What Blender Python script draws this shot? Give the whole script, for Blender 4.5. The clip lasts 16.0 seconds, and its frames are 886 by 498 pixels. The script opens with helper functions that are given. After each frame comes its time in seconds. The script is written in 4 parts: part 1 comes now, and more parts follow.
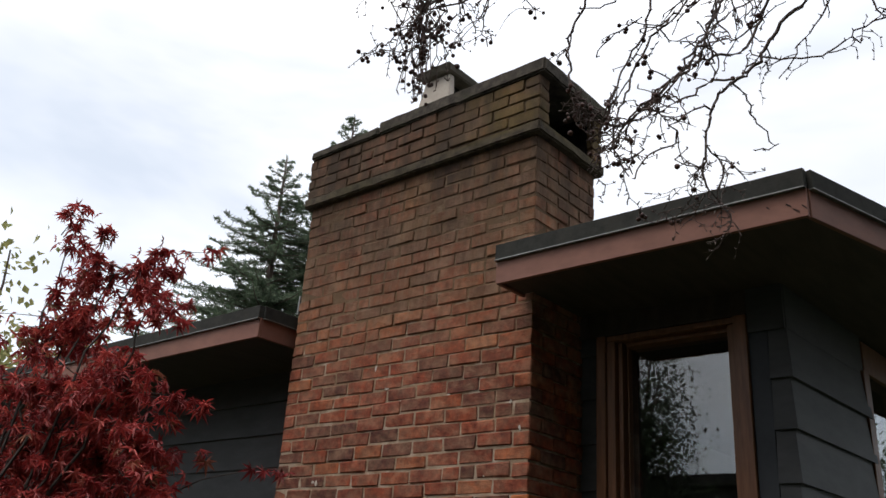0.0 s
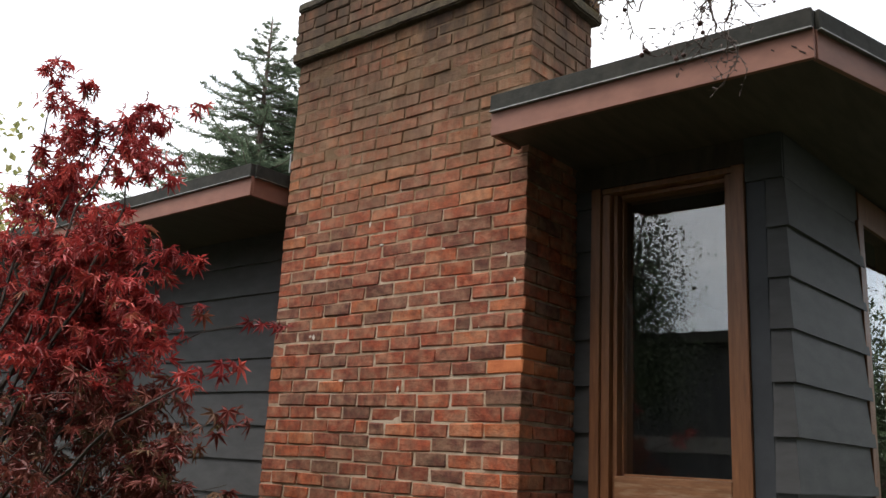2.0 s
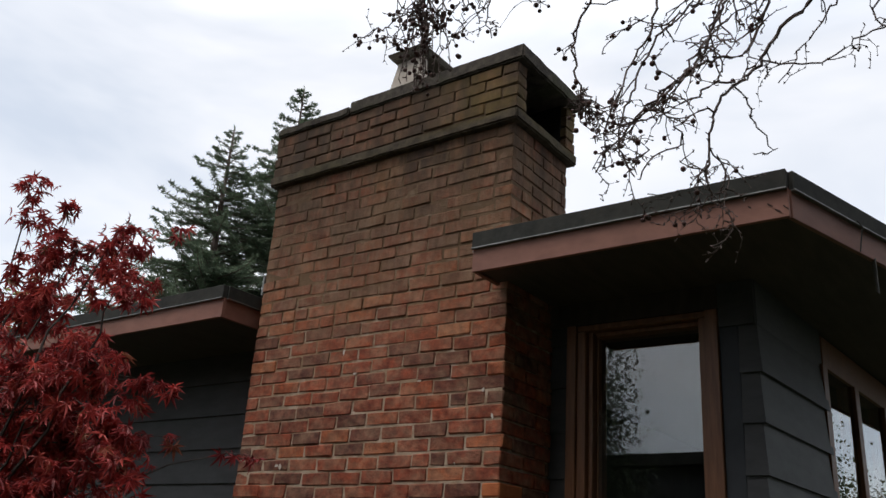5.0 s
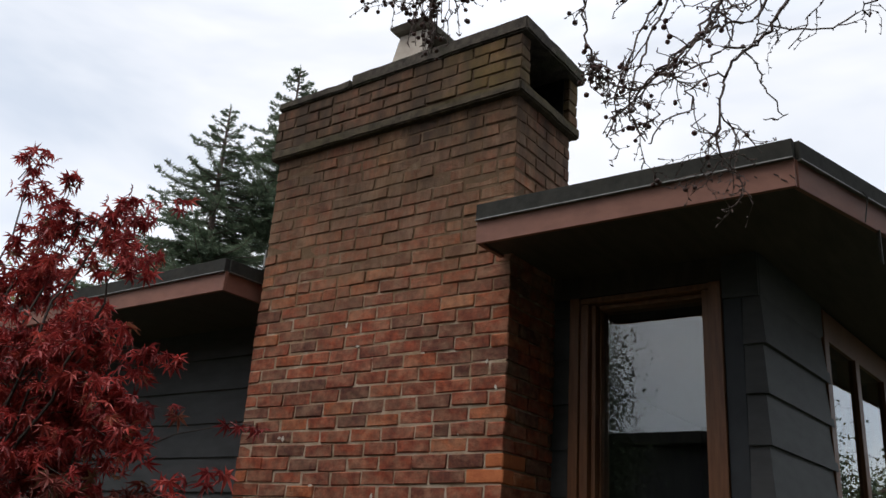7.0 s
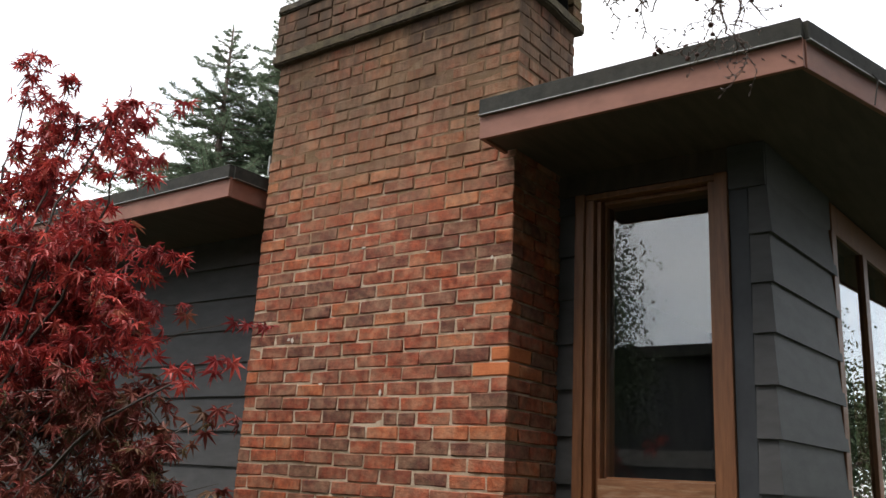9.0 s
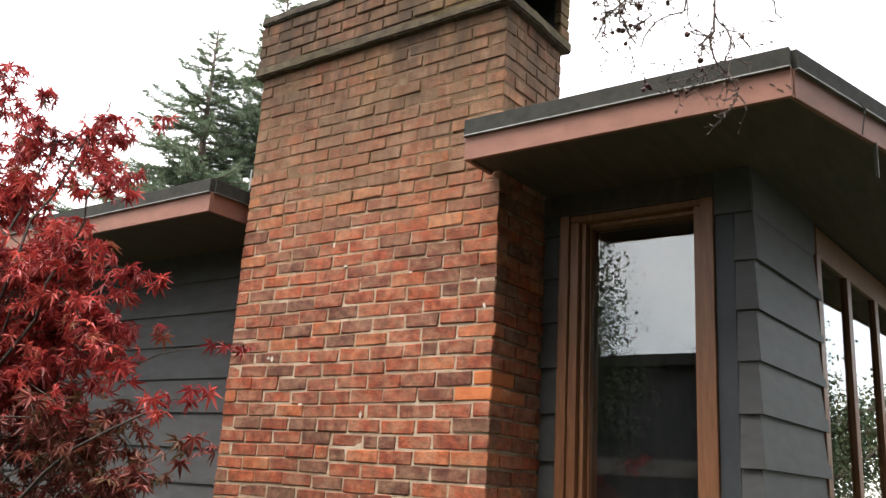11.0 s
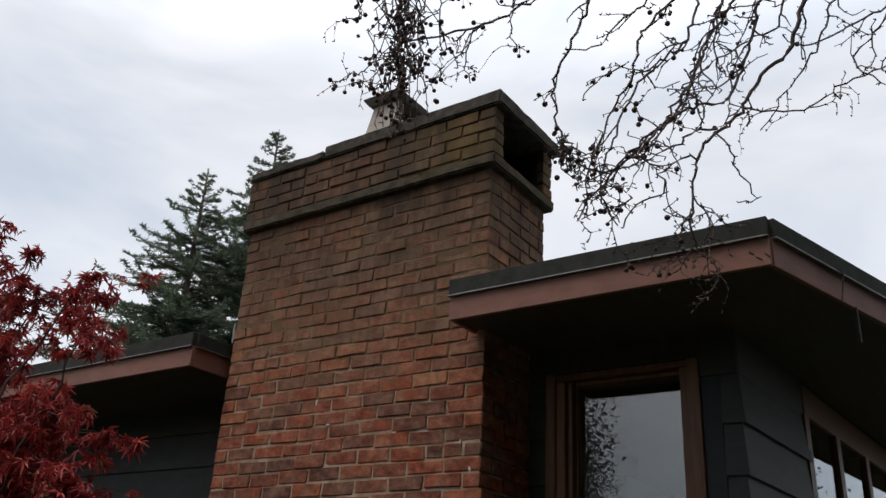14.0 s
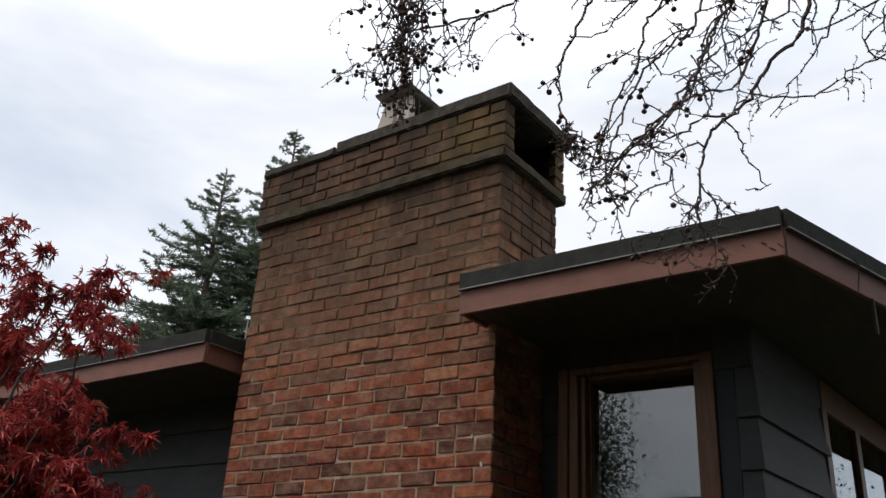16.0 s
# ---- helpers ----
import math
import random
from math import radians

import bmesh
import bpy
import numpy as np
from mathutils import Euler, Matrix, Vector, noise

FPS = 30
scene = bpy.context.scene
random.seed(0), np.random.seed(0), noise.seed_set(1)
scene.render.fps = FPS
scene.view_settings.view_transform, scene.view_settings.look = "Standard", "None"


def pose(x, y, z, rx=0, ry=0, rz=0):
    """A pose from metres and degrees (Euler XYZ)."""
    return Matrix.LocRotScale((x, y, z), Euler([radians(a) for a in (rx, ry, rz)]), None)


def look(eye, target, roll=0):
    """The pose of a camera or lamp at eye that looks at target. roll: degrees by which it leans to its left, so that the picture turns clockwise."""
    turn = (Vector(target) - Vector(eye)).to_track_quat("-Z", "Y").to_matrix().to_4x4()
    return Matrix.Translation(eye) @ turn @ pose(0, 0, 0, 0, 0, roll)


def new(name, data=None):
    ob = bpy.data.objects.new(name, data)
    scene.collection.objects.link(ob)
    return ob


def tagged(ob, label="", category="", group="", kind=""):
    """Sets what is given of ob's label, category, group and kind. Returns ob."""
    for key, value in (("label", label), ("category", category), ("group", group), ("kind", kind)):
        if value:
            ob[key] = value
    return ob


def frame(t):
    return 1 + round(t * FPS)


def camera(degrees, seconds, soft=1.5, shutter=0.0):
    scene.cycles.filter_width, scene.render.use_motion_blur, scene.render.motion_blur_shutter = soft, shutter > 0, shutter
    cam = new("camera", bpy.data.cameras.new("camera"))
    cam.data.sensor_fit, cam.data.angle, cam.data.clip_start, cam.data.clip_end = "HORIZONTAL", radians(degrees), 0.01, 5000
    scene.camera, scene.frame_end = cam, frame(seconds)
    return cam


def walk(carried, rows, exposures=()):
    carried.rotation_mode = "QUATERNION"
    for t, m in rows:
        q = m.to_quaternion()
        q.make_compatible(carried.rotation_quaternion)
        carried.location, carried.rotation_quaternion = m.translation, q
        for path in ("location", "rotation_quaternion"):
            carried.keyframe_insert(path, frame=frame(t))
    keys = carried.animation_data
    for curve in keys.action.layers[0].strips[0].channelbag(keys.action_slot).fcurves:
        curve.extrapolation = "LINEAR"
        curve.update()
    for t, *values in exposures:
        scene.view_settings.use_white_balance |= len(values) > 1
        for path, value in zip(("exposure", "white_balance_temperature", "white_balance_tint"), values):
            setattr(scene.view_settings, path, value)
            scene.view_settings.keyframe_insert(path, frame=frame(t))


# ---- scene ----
cam = camera(54.3, 16.0)
METRES, EYE, TILT, LEAN, TURN = 0.87, 1.6, 0.0, 0.0, 41.5
ROWS = [
    (0.0, 0.0, 0.0, 0.0, -1.55, 22.61, -3.72),
    (0.5, -0.0184, 0.0273, -0.0094, -1.89, 20.78, -3.63),
    (1.0, -0.043, 0.06, -0.0283, -2.25, 18.71, -3.43),
    (1.5, -0.0479, 0.0752, -0.0472, -2.31, 16.21, -3.12),
    (2.0, -0.0069, 0.0794, -0.0526, -1.87, 13.87, -3.0),
    (2.5, 0.0152, 0.0938, -0.0504, -1.79, 13.48, -2.97),
    (3.0, -0.0038, 0.0964, -0.0288, -2.3, 15.06, -3.04),
    (3.5, -0.055, 0.061, 0.0133, -3.31, 17.26, -3.33),
    (4.0, -0.1293, 0.0379, 0.0488, -4.58, 19.49, -3.45),
    (4.2, -0.147, 0.0283, 0.0555, -4.926, 20.21, -3.52),
    (6.3, -0.2297, 0.0424, 0.0365, -6.395, 21.54, -4.08),
    (6.5, -0.2306, 0.0451, 0.0277, -6.33, 21.17, -4.0),
    (7.0, -0.2279, 0.0497, 0.0042, -6.13, 20.09, -3.77),
    (7.5, -0.2244, 0.0558, -0.0257, -5.94, 19.09, -3.56),
    (8.0, -0.2139, 0.0697, -0.0551, -5.7, 18.05, -3.37),
    (8.5, -0.1944, 0.0879, -0.0882, -5.38, 16.66, -3.19),
    (9.0, -0.1797, 0.1036, -0.1246, -5.14, 15.02, -3.02),
    (9.2, -0.1741, 0.1111, -0.1401, -5.077, 14.46, -2.97),
    (11.3, -0.1802, 0.1372, 0.0152, -6.664, 15.82, -3.29),
    (11.5, -0.1878, 0.129, 0.0356, -7.16, 18.36, -3.44),
    (12.0, -0.1864, 0.1082, 0.0994, -7.32, 22.6, -3.22),
    (12.5, -0.192, 0.1046, 0.1075, -7.39, 23.63, -3.18),
    (13.0, -0.1934, 0.1038, 0.1102, -7.4, 23.82, -3.17),
    (13.5, -0.1955, 0.1023, 0.1087, -7.42, 24.03, -3.17),
    (14.0, -0.1936, 0.103, 0.1087, -7.4, 24.22, -3.2),
    (14.5, -0.1921, 0.1079, 0.1076, -7.35, 24.43, -3.25),
    (15.0, -0.1858, 0.1118, 0.1057, -7.12, 24.59, -3.23),
    (15.5, -0.1632, 0.1222, 0.1047, -6.59, 24.63, -3.31),
    (16.0, -0.1403, 0.1309, 0.0981, -6.04, 24.08, -3.37),
]
STOPS = [(0.0, -0.02), (0.5, -0.07), (1.0, -0.17), (1.5, -0.07), (2.0, 0.68), (2.5, 1.23), (3.0, 0.86), (3.5, 0.43), (4.0, -0.14), (4.2, -0.17), (6.3, -0.12), (6.5, -0.1), (7.0, -0.13), (7.5, -0.16), (8.0, -0.13), (8.5, 0.18), (9.0, 0.76), (9.2, 0.93), (11.3, 1.38), (11.5, 1.18), (12.0, 0.48), (12.5, 0.08), (13.0, -0.24), (13.5, -0.39), (14.0, -0.36), (14.5, -0.36), (15.0, -0.32), (15.5, -0.22), (16.0, -0.16)]
EXPOSURES = [(t, stops + 0.13 * max(0.0, stops), 6550 + 270 * max(0.0, stops + 0.3), 10.5) for t, stops in STOPS]
walk(cam, [(t, pose(0, 0, EYE, TILT, LEAN, TURN) @ pose(METRES * x, METRES * y, METRES * z, 90 + pitch, roll, yaw)) for t, x, y, z, yaw, pitch, roll in ROWS], EXPOSURES)

# ---- world and sun: a bright, thinly clouded sky ----
world = bpy.data.worlds.new("overcast_sky")
scene.world = world
world.use_nodes = True
wn, wl = world.node_tree.nodes, world.node_tree.links
wn.clear()
w_out, w_bg, w_sky = wn.new("ShaderNodeOutputWorld"), wn.new("ShaderNodeBackground"), wn.new("ShaderNodeTexSky")
w_sky.sky_type, w_sky.sun_disc, w_sky.sun_elevation, w_sky.sun_rotation = "NISHITA", False, radians(63), radians(195)
w_co, w_map, w_noise, w_ramp, w_mix = wn.new("ShaderNodeTexCoord"), wn.new("ShaderNodeMapping"), wn.new("ShaderNodeTexNoise"), wn.new("ShaderNodeValToRGB"), wn.new("ShaderNodeMix")
w_map.inputs["Scale"].default_value = (1.2, 1.2, 3.2)
w_map.inputs["Location"].default_value = (0.35, 0.2, 0.1)
w_noise.inputs["Scale"].default_value, w_noise.inputs["Detail"].default_value, w_noise.inputs["Roughness"].default_value = 1.7, 5.0, 0.5
w_noise.inputs["Distortion"].default_value = 0.4
w_ramp.color_ramp.elements[0].position, w_ramp.color_ramp.elements[0].color = 0.36, (0.62, 0.672, 0.745, 1)
w_ramp.color_ramp.elements[1].position, w_ramp.color_ramp.elements[1].color = 0.60, (0.985, 0.985, 0.99, 1)
w_mix.data_type, w_mix.blend_type = "RGBA", "MIX"
w_mix.inputs[0].default_value = 0.96
wl.new(w_co.outputs["Generated"], w_map.inputs["Vector"])
wl.new(w_map.outputs[0], w_noise.inputs["Vector"])
wl.new(w_noise.outputs["Fac"], w_ramp.inputs[0])
wl.new(w_sky.outputs[0], w_mix.inputs[6])
wl.new(w_ramp.outputs[0], w_mix.inputs[7])
w_sep, w_up = wn.new("ShaderNodeSeparateXYZ"), wn.new("ShaderNodeMapRange")
wl.new(w_co.outputs["Generated"], w_sep.inputs[0])
wl.new(w_sep.outputs["Z"], w_up.inputs["Value"])
w_up.inputs["From Min"].default_value, w_up.inputs["From Max"].default_value = 0.55, 1.0
w_up.inputs["To Min"].default_value, w_up.inputs["To Max"].default_value = 1.14, 3.1
wl.new(w_up.outputs[0], w_bg.inputs["Strength"])
wl.new(w_mix.outputs[2], w_bg.inputs["Color"])
wl.new(w_bg.outputs[0], w_out.inputs[0])
sun = new("sun", bpy.data.lights.new("sun", "SUN"))
sun.data.energy, sun.data.angle, sun.data.color = 1.4, radians(35), (1.0, 0.95, 0.88)
sun.matrix_world = look((-4.0, -0.3, 9), (-3, 3, 2))


# ---- materials ----
def surface(name, base, other, scale=8.0, rough=0.7, bump=0.2, stain=None, stain_scale=1.5, stain_amount=0.5, varied=None, metal=0.0, stretch=(1, 1, 1), fine=90.0, spec=0.3, shift=0.15, moss=None):
    """A procedural surface: two base tones mixed by grain, large stains, fine relief. varied: 'object' or 'island' shifts the tone piece by piece."""
    m = bpy.data.materials.new(name)
    m.use_nodes = True
    n, l = m.node_tree.nodes, m.node_tree.links
    b = n["Principled BSDF"]
    mp = n.new("ShaderNodeMapping")
    geo = n.new("ShaderNodeNewGeometry")
    mp.inputs["Scale"].default_value = stretch
    l.new(geo.outputs["Position"], mp.inputs["Vector"])
    grain, fines, big = n.new("ShaderNodeTexNoise"), n.new("ShaderNodeTexNoise"), n.new("ShaderNodeTexNoise")
    for node, sc, det in ((grain, scale, 6), (fines, fine, 4), (big, stain_scale, 5)):
        node.inputs["Scale"].default_value, node.inputs["Detail"].default_value, node.inputs["Roughness"].default_value = sc, det, 0.62
        l.new(mp.outputs[0], node.inputs["Vector"])
    ramp = n.new("ShaderNodeValToRGB")
    ramp.color_ramp.elements[0].position, ramp.color_ramp.elements[1].position = 0.35, 0.68
    ramp.color_ramp.elements[0].color, ramp.color_ramp.elements[1].color = (*base, 1), (*other, 1)
    l.new(grain.outputs["Fac"], ramp.inputs[0])
    colour = ramp.outputs[0]
    if varied:
        source = n.new("ShaderNodeObjectInfo").outputs["Random"] if varied == "object" else geo.outputs["Random Per Island"]
        tones = n.new("ShaderNodeValToRGB")
        stops = PALETTES[name.split(".")[0]]
        while len(tones.color_ramp.elements) < len(stops):
            tones.color_ramp.elements.new(0.5)
        for e, (p, c) in zip(tones.color_ramp.elements, stops):
            e.position, e.color = p, (*c, 1)
        l.new(source, tones.inputs[0])
        mix = n.new("ShaderNodeMix")
        mix.data_type, mix.blend_type = "RGBA", "MIX"
        mix.inputs[0].default_value = 1 - shift
        l.new(colour, mix.inputs[6])
        l.new(tones.outputs[0], mix.inputs[7])
        grit = n.new("ShaderNodeMix")
        grit.data_type, grit.blend_type = "RGBA", "MULTIPLY"
        grit.inputs[0].default_value = 0.75
        gr = n.new("ShaderNodeValToRGB")
        gr.color_ramp.elements[0].position, gr.color_ramp.elements[1].position = 0.3, 0.6
        gr.color_ramp.elements[0].color, gr.color_ramp.elements[1].color = (0.45, 0.42, 0.42, 1), (1.1, 1.1, 1.1, 1)
        l.new(grain.outputs["Fac"], gr.inputs[0])
        l.new(mix.outputs[2], grit.inputs[6])
        l.new(gr.outputs[0], grit.inputs[7])
        colour = grit.outputs[2]
    for tone, sc_node, amount, lo in ((stain, big, stain_amount, 0.5),) if stain else ():
        mask = n.new("ShaderNodeMapRange")
        mask.inputs["From Min"].default_value, mask.inputs["From Max"].default_value = lo, lo + 0.2
        mask.inputs["To Max"].default_value = amount
        l.new(sc_node.outputs["Fac"], mask.inputs["Value"])
        mix = n.new("ShaderNodeMix")
        mix.data_type = "RGBA"
        l.new(mask.outputs[0], mix.inputs[0])
        l.new(colour, mix.inputs[6])
        mix.inputs[7].default_value = (*tone, 1)
        colour = mix.outputs[2]
    # weathering layers: tone, z where it begins, z where it is full, amount, least cover, patch size, vertical stretch, x where it begins and is full
    for tone, z0, z1, amount, least, patch_scale, run, xs in moss or ():
        sep, zr, mul, add = n.new("ShaderNodeSeparateXYZ"), n.new("ShaderNodeMapRange"), n.new("ShaderNodeMath"), n.new("ShaderNodeMapRange")
        l.new(geo.outputs["Position"], sep.inputs[0])
        l.new(sep.outputs["Z"], zr.inputs["Value"])
        zr.inputs["From Min"].default_value, zr.inputs["From Max"].default_value = z0, z1
        patch, pm = n.new("ShaderNodeTexNoise"), n.new("ShaderNodeMapping")
        pm.inputs["Scale"].default_value = (1, 1, run)
        l.new(geo.outputs["Position"], pm.inputs["Vector"])
        patch.inputs["Scale"].default_value, patch.inputs["Detail"].default_value, patch.inputs["Roughness"].default_value = patch_scale, 7, 0.65
        l.new(pm.outputs[0], patch.inputs["Vector"])
        add.inputs["From Min"].default_value, add.inputs["From Max"].default_value, add.inputs["To Min"].default_value, add.inputs["To Max"].default_value = 0.42, 0.6, least * amount, amount
        l.new(patch.outputs["Fac"], add.inputs["Value"])
        mul.operation = "MULTIPLY"
        l.new(zr.outputs[0], mul.inputs[0])
        l.new(add.outputs[0], mul.inputs[1])
        cover = mul.outputs[0]
        if xs:
            xr, m2 = n.new("ShaderNodeMapRange"), n.new("ShaderNodeMath")
            l.new(sep.outputs["X"], xr.inputs["Value"])
            xr.inputs["From Min"].default_value, xr.inputs["From Max"].default_value = xs
            m2.operation = "MULTIPLY"
            l.new(cover, m2.inputs[0])
            l.new(xr.outputs[0], m2.inputs[1])
            cover = m2.outputs[0]
        mix = n.new("ShaderNodeMix")
        mix.data_type = "RGBA"
        l.new(cover, mix.inputs[0])
        l.new(colour, mix.inputs[6])
        mix.inputs[7].default_value = (*tone, 1)
        colour = mix.outputs[2]
    l.new(colour, b.inputs["Base Color"])
    b.inputs["Roughness"].default_value, b.inputs["Metallic"].default_value = rough, metal
    b.inputs["Specular IOR Level"].default_value = spec
    if bump:
        bp, both = n.new("ShaderNodeBump"), n.new("ShaderNodeMath")
        both.operation = "ADD"
        l.new(grain.outputs["Fac"], both.inputs[0])
        l.new(fines.outputs["Fac"], both.inputs[1])
        bp.inputs["Strength"].default_value, bp.inputs["Distance"].default_value = bump, 0.006
        l.new(both.outputs[0], bp.inputs["Height"])
        l.new(bp.outputs[0], b.inputs["Normal"])
    return m


BRICK_TONES = [(0.0, (0.085, 0.044, 0.037)), (0.12, (0.13, 0.054, 0.042)), (0.24, (0.185, 0.06, 0.041)), (0.34, (0.255, 0.064, 0.038)), (0.5, (0.3, 0.067, 0.036)), (0.75, (0.35, 0.077, 0.037)), (0.92, (0.41, 0.105, 0.043)), (1.0, (0.47, 0.15, 0.058))]
PALETTES = {
    "brick_face": BRICK_TONES, "brick_joined": BRICK_TONES,
    "maple_leaf": [(0.0, (0.17, 0.022, 0.024)), (0.35, (0.3, 0.035, 0.035)), (0.7, (0.44, 0.056, 0.05)), (0.93, (0.56, 0.11, 0.082)), (1.0, (0.2, 0.12, 0.06))],
    # lower crown: browner and olive, with the crown's shade put into the colour
    "maple_leaf_shaded": [(0.0, (0.11, 0.028, 0.022)), (0.5, (0.2, 0.042, 0.034)), (0.8, (0.14, 0.06, 0.035)), (1.0, (0.11, 0.09, 0.04))],
    "conifer_needles": [(0.0, (0.105, 0.145, 0.1)), (0.6, (0.19, 0.24, 0.165)), (1.0, (0.28, 0.33, 0.225))],
    "yellow_leaf": [(0.0, (0.2, 0.2, 0.07)), (0.5, (0.33, 0.3, 0.12)), (1.0, (0.16, 0.2, 0.07))],
    "hedge_leaf": [(0.0, (0.03, 0.05, 0.02)), (1.0, (0.07, 0.11, 0.045))],
}
GREY_FILM = ((0.165, 0.096, 0.046), 2.6, 3.4, 0.78, 0.32, 3.4, 1.0, None)
SOOT_RUNS = ((0.042, 0.03, 0.022), 3.0, 3.8, 0.9, 0.14, 4.2, 0.3, None)
PALE_SCUFF = ((0.42, 0.27, 0.17), 1.0, 1.3, 0.36, 0.0, 9.0, 1.5, None)
DARK_SPOT = ((0.05, 0.028, 0.022), 1.0, 1.3, 0.4, 0.0, 17.0, 1.0, None)
LICHEN = ((0.17, 0.125, 0.02), 3.86, 3.92, 0.75, 0.1, 4.0, 1.0, (-2.9, -2.45))
LIME_RUNS = ((0.36, 0.25, 0.17), 2.7, 3.2, 0.26, 0.0, 16.0, 0.3, None)
DARK_FILM = ((0.075, 0.048, 0.03), 2.9, 3.4, 0.5, 0.0, 2.4, 0.55, None)
TOP_GRIME = ((0.06, 0.042, 0.028), 3.84, 3.9, 0.78, 0.35, 7.0, 0.6, None)
BRICK_WEAR = [PALE_SCUFF, DARK_SPOT, GREY_FILM, DARK_FILM, LIME_RUNS, SOOT_RUNS]
brick_mat = surface("brick_face", (0.2, 0.065, 0.04), (0.36, 0.115, 0.055), 26, 0.9, 0.7, varied="object", shift=0.25, stain=(0.11, 0.052, 0.036), stain_scale=5.5, stain_amount=0.45, moss=BRICK_WEAR, spec=0.15)
brick_join_mat = surface("brick_joined", (0.2, 0.065, 0.04), (0.36, 0.115, 0.055), 26, 0.9, 0.7, varied="island", shift=0.25, stain=(0.11, 0.052, 0.036), stain_scale=5.5, stain_amount=0.45, moss=BRICK_WEAR + [TOP_GRIME, ((0.17, 0.125, 0.02), 3.87, 3.9, 0.3, 0.0, 4.0, 1.0, (-2.75, -2.4))], spec=0.15)
orange_brick_mat = surface("orange_brick", (0.36, 0.105, 0.042), (0.46, 0.15, 0.058), 25, 0.88, 0.5, spec=0.2)
mortar_mat = surface("mortar", (0.19, 0.12, 0.07), (0.32, 0.215, 0.13), 30, 0.95, 0.6, stain=(0.62, 0.52, 0.41), stain_scale=9, stain_amount=0.8, moss=[((0.48, 0.39, 0.3), 2.85, 1.9, 0.85, 0.35, 6.0, 1.0, None), ((0.17, 0.1, 0.052), 2.6, 3.1, 0.85, 0.2, 5.0, 1.0, None), ((0.105, 0.066, 0.037), 2.8, 3.3, 0.95, 0.6, 4.0, 1.0, None), DARK_FILM, TOP_GRIME], spec=0.15)
fleck_mat = surface("mortar_fleck", (0.4, 0.34, 0.28), (0.62, 0.57, 0.5), 40, 0.95, 0.3, spec=0.15)
concrete_mat = surface("weathered_concrete", (0.034, 0.029, 0.024), (0.095, 0.08, 0.064), 16, 0.95, 0.9, stain=(0.06, 0.068, 0.03), stain_scale=3, stain_amount=0.6, spec=0.15)
moss_band_mat = surface("mossy_mortar_band", (0.042, 0.034, 0.025), (0.1, 0.078, 0.053), 18, 0.95, 0.7, stain=(0.07, 0.06, 0.03), stain_scale=2.2, stain_amount=0.5, moss=[LICHEN], spec=0.15)
soot_mat = surface("soot", (0.012, 0.011, 0.01), (0.03, 0.027, 0.024), 12, 0.95, 0.3, spec=0.1)
pot_mat = surface("clay_pot", (0.36, 0.31, 0.26), (0.46, 0.41, 0.35), 9, 0.9, 0.3, stain=(0.2, 0.18, 0.14), stain_scale=6, stain_amount=0.55)
lid_mat = surface("pot_lid", (0.14, 0.13, 0.11), (0.24, 0.22, 0.19), 12, 0.9, 0.4)
siding_mat = surface("slate_grey_siding", (0.052, 0.052, 0.053), (0.072, 0.072, 0.073), 6, 0.62, 0.12, stain=(0.082, 0.083, 0.08), stain_scale=2.6, stain_amount=0.4, stretch=(1, 1, 3))
trim_dark_mat = surface("blue_grey_trim", (0.032, 0.035, 0.04), (0.044, 0.048, 0.054), 7, 0.6, 0.1)
fascia_mat = surface("red_brown_fascia", (0.20, 0.088, 0.062), (0.255, 0.115, 0.08), 7, 0.6, 0.15, stain=(0.15, 0.062, 0.045), stain_scale=2.2, stain_amount=0.5, stretch=(1, 1, 2))
crack_mat = surface("weathered_crack", (0.02, 0.012, 0.01), (0.05, 0.03, 0.022), 30, 0.9, 0.2)
flash_mat = surface("grey_metal_flashing", (0.026, 0.026, 0.023), (0.04, 0.04, 0.035), 22, 0.85, 0.25, stain=(0.062, 0.057, 0.046), stain_scale=5, stain_amount=0.45, spec=0.15)
lip_mat = surface("bare_drip_lip", (0.14, 0.14, 0.13), (0.25, 0.25, 0.235), 20, 0.4, 0.05, metal=0.6)
soffit_mat = surface("dark_brown_soffit", (0.055, 0.041, 0.035), (0.08, 0.06, 0.05), 6, 0.7, 0.1, stretch=(4, 0.6, 1))
roof_mat = surface("tar_roof", (0.05, 0.05, 0.05), (0.09, 0.09, 0.085), 20, 0.95, 0.4)
wood_mat = surface("stained_window_wood", (0.14, 0.056, 0.024), (0.235, 0.098, 0.042), 9, 0.45, 0.15, stain=(0.2, 0.095, 0.045), stain_scale=3.0, stain_amount=0.35, stretch=(6, 6, 0.5), spec=0.4)
worn_wood_mat = surface("worn_window_wood", (0.17, 0.075, 0.034), (0.27, 0.13, 0.065), 12, 0.6, 0.25, stain=(0.4, 0.3, 0.2), stain_scale=7, stain_amount=0.6, stretch=(0.8, 6, 6))
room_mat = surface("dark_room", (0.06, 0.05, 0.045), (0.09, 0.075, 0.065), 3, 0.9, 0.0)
bark_mat = surface("grey_brown_bark", (0.075, 0.052, 0.046), (0.15, 0.11, 0.095), 40, 0.9, 0.5)
maple_bark_mat = surface("maple_bark", (0.03, 0.024, 0.021), (0.07, 0.055, 0.046), 30, 0.9, 0.3)
berry_mat = surface("dried_berry", (0.05, 0.024, 0.02), (0.11, 0.045, 0.034), 60, 0.6, 0.3)
leaf_mat = surface("maple_leaf", (0.2, 0.02, 0.02), (0.4, 0.04, 0.03), 20, 0.5, 0.0, varied="island", shift=0.1, spec=0.3)
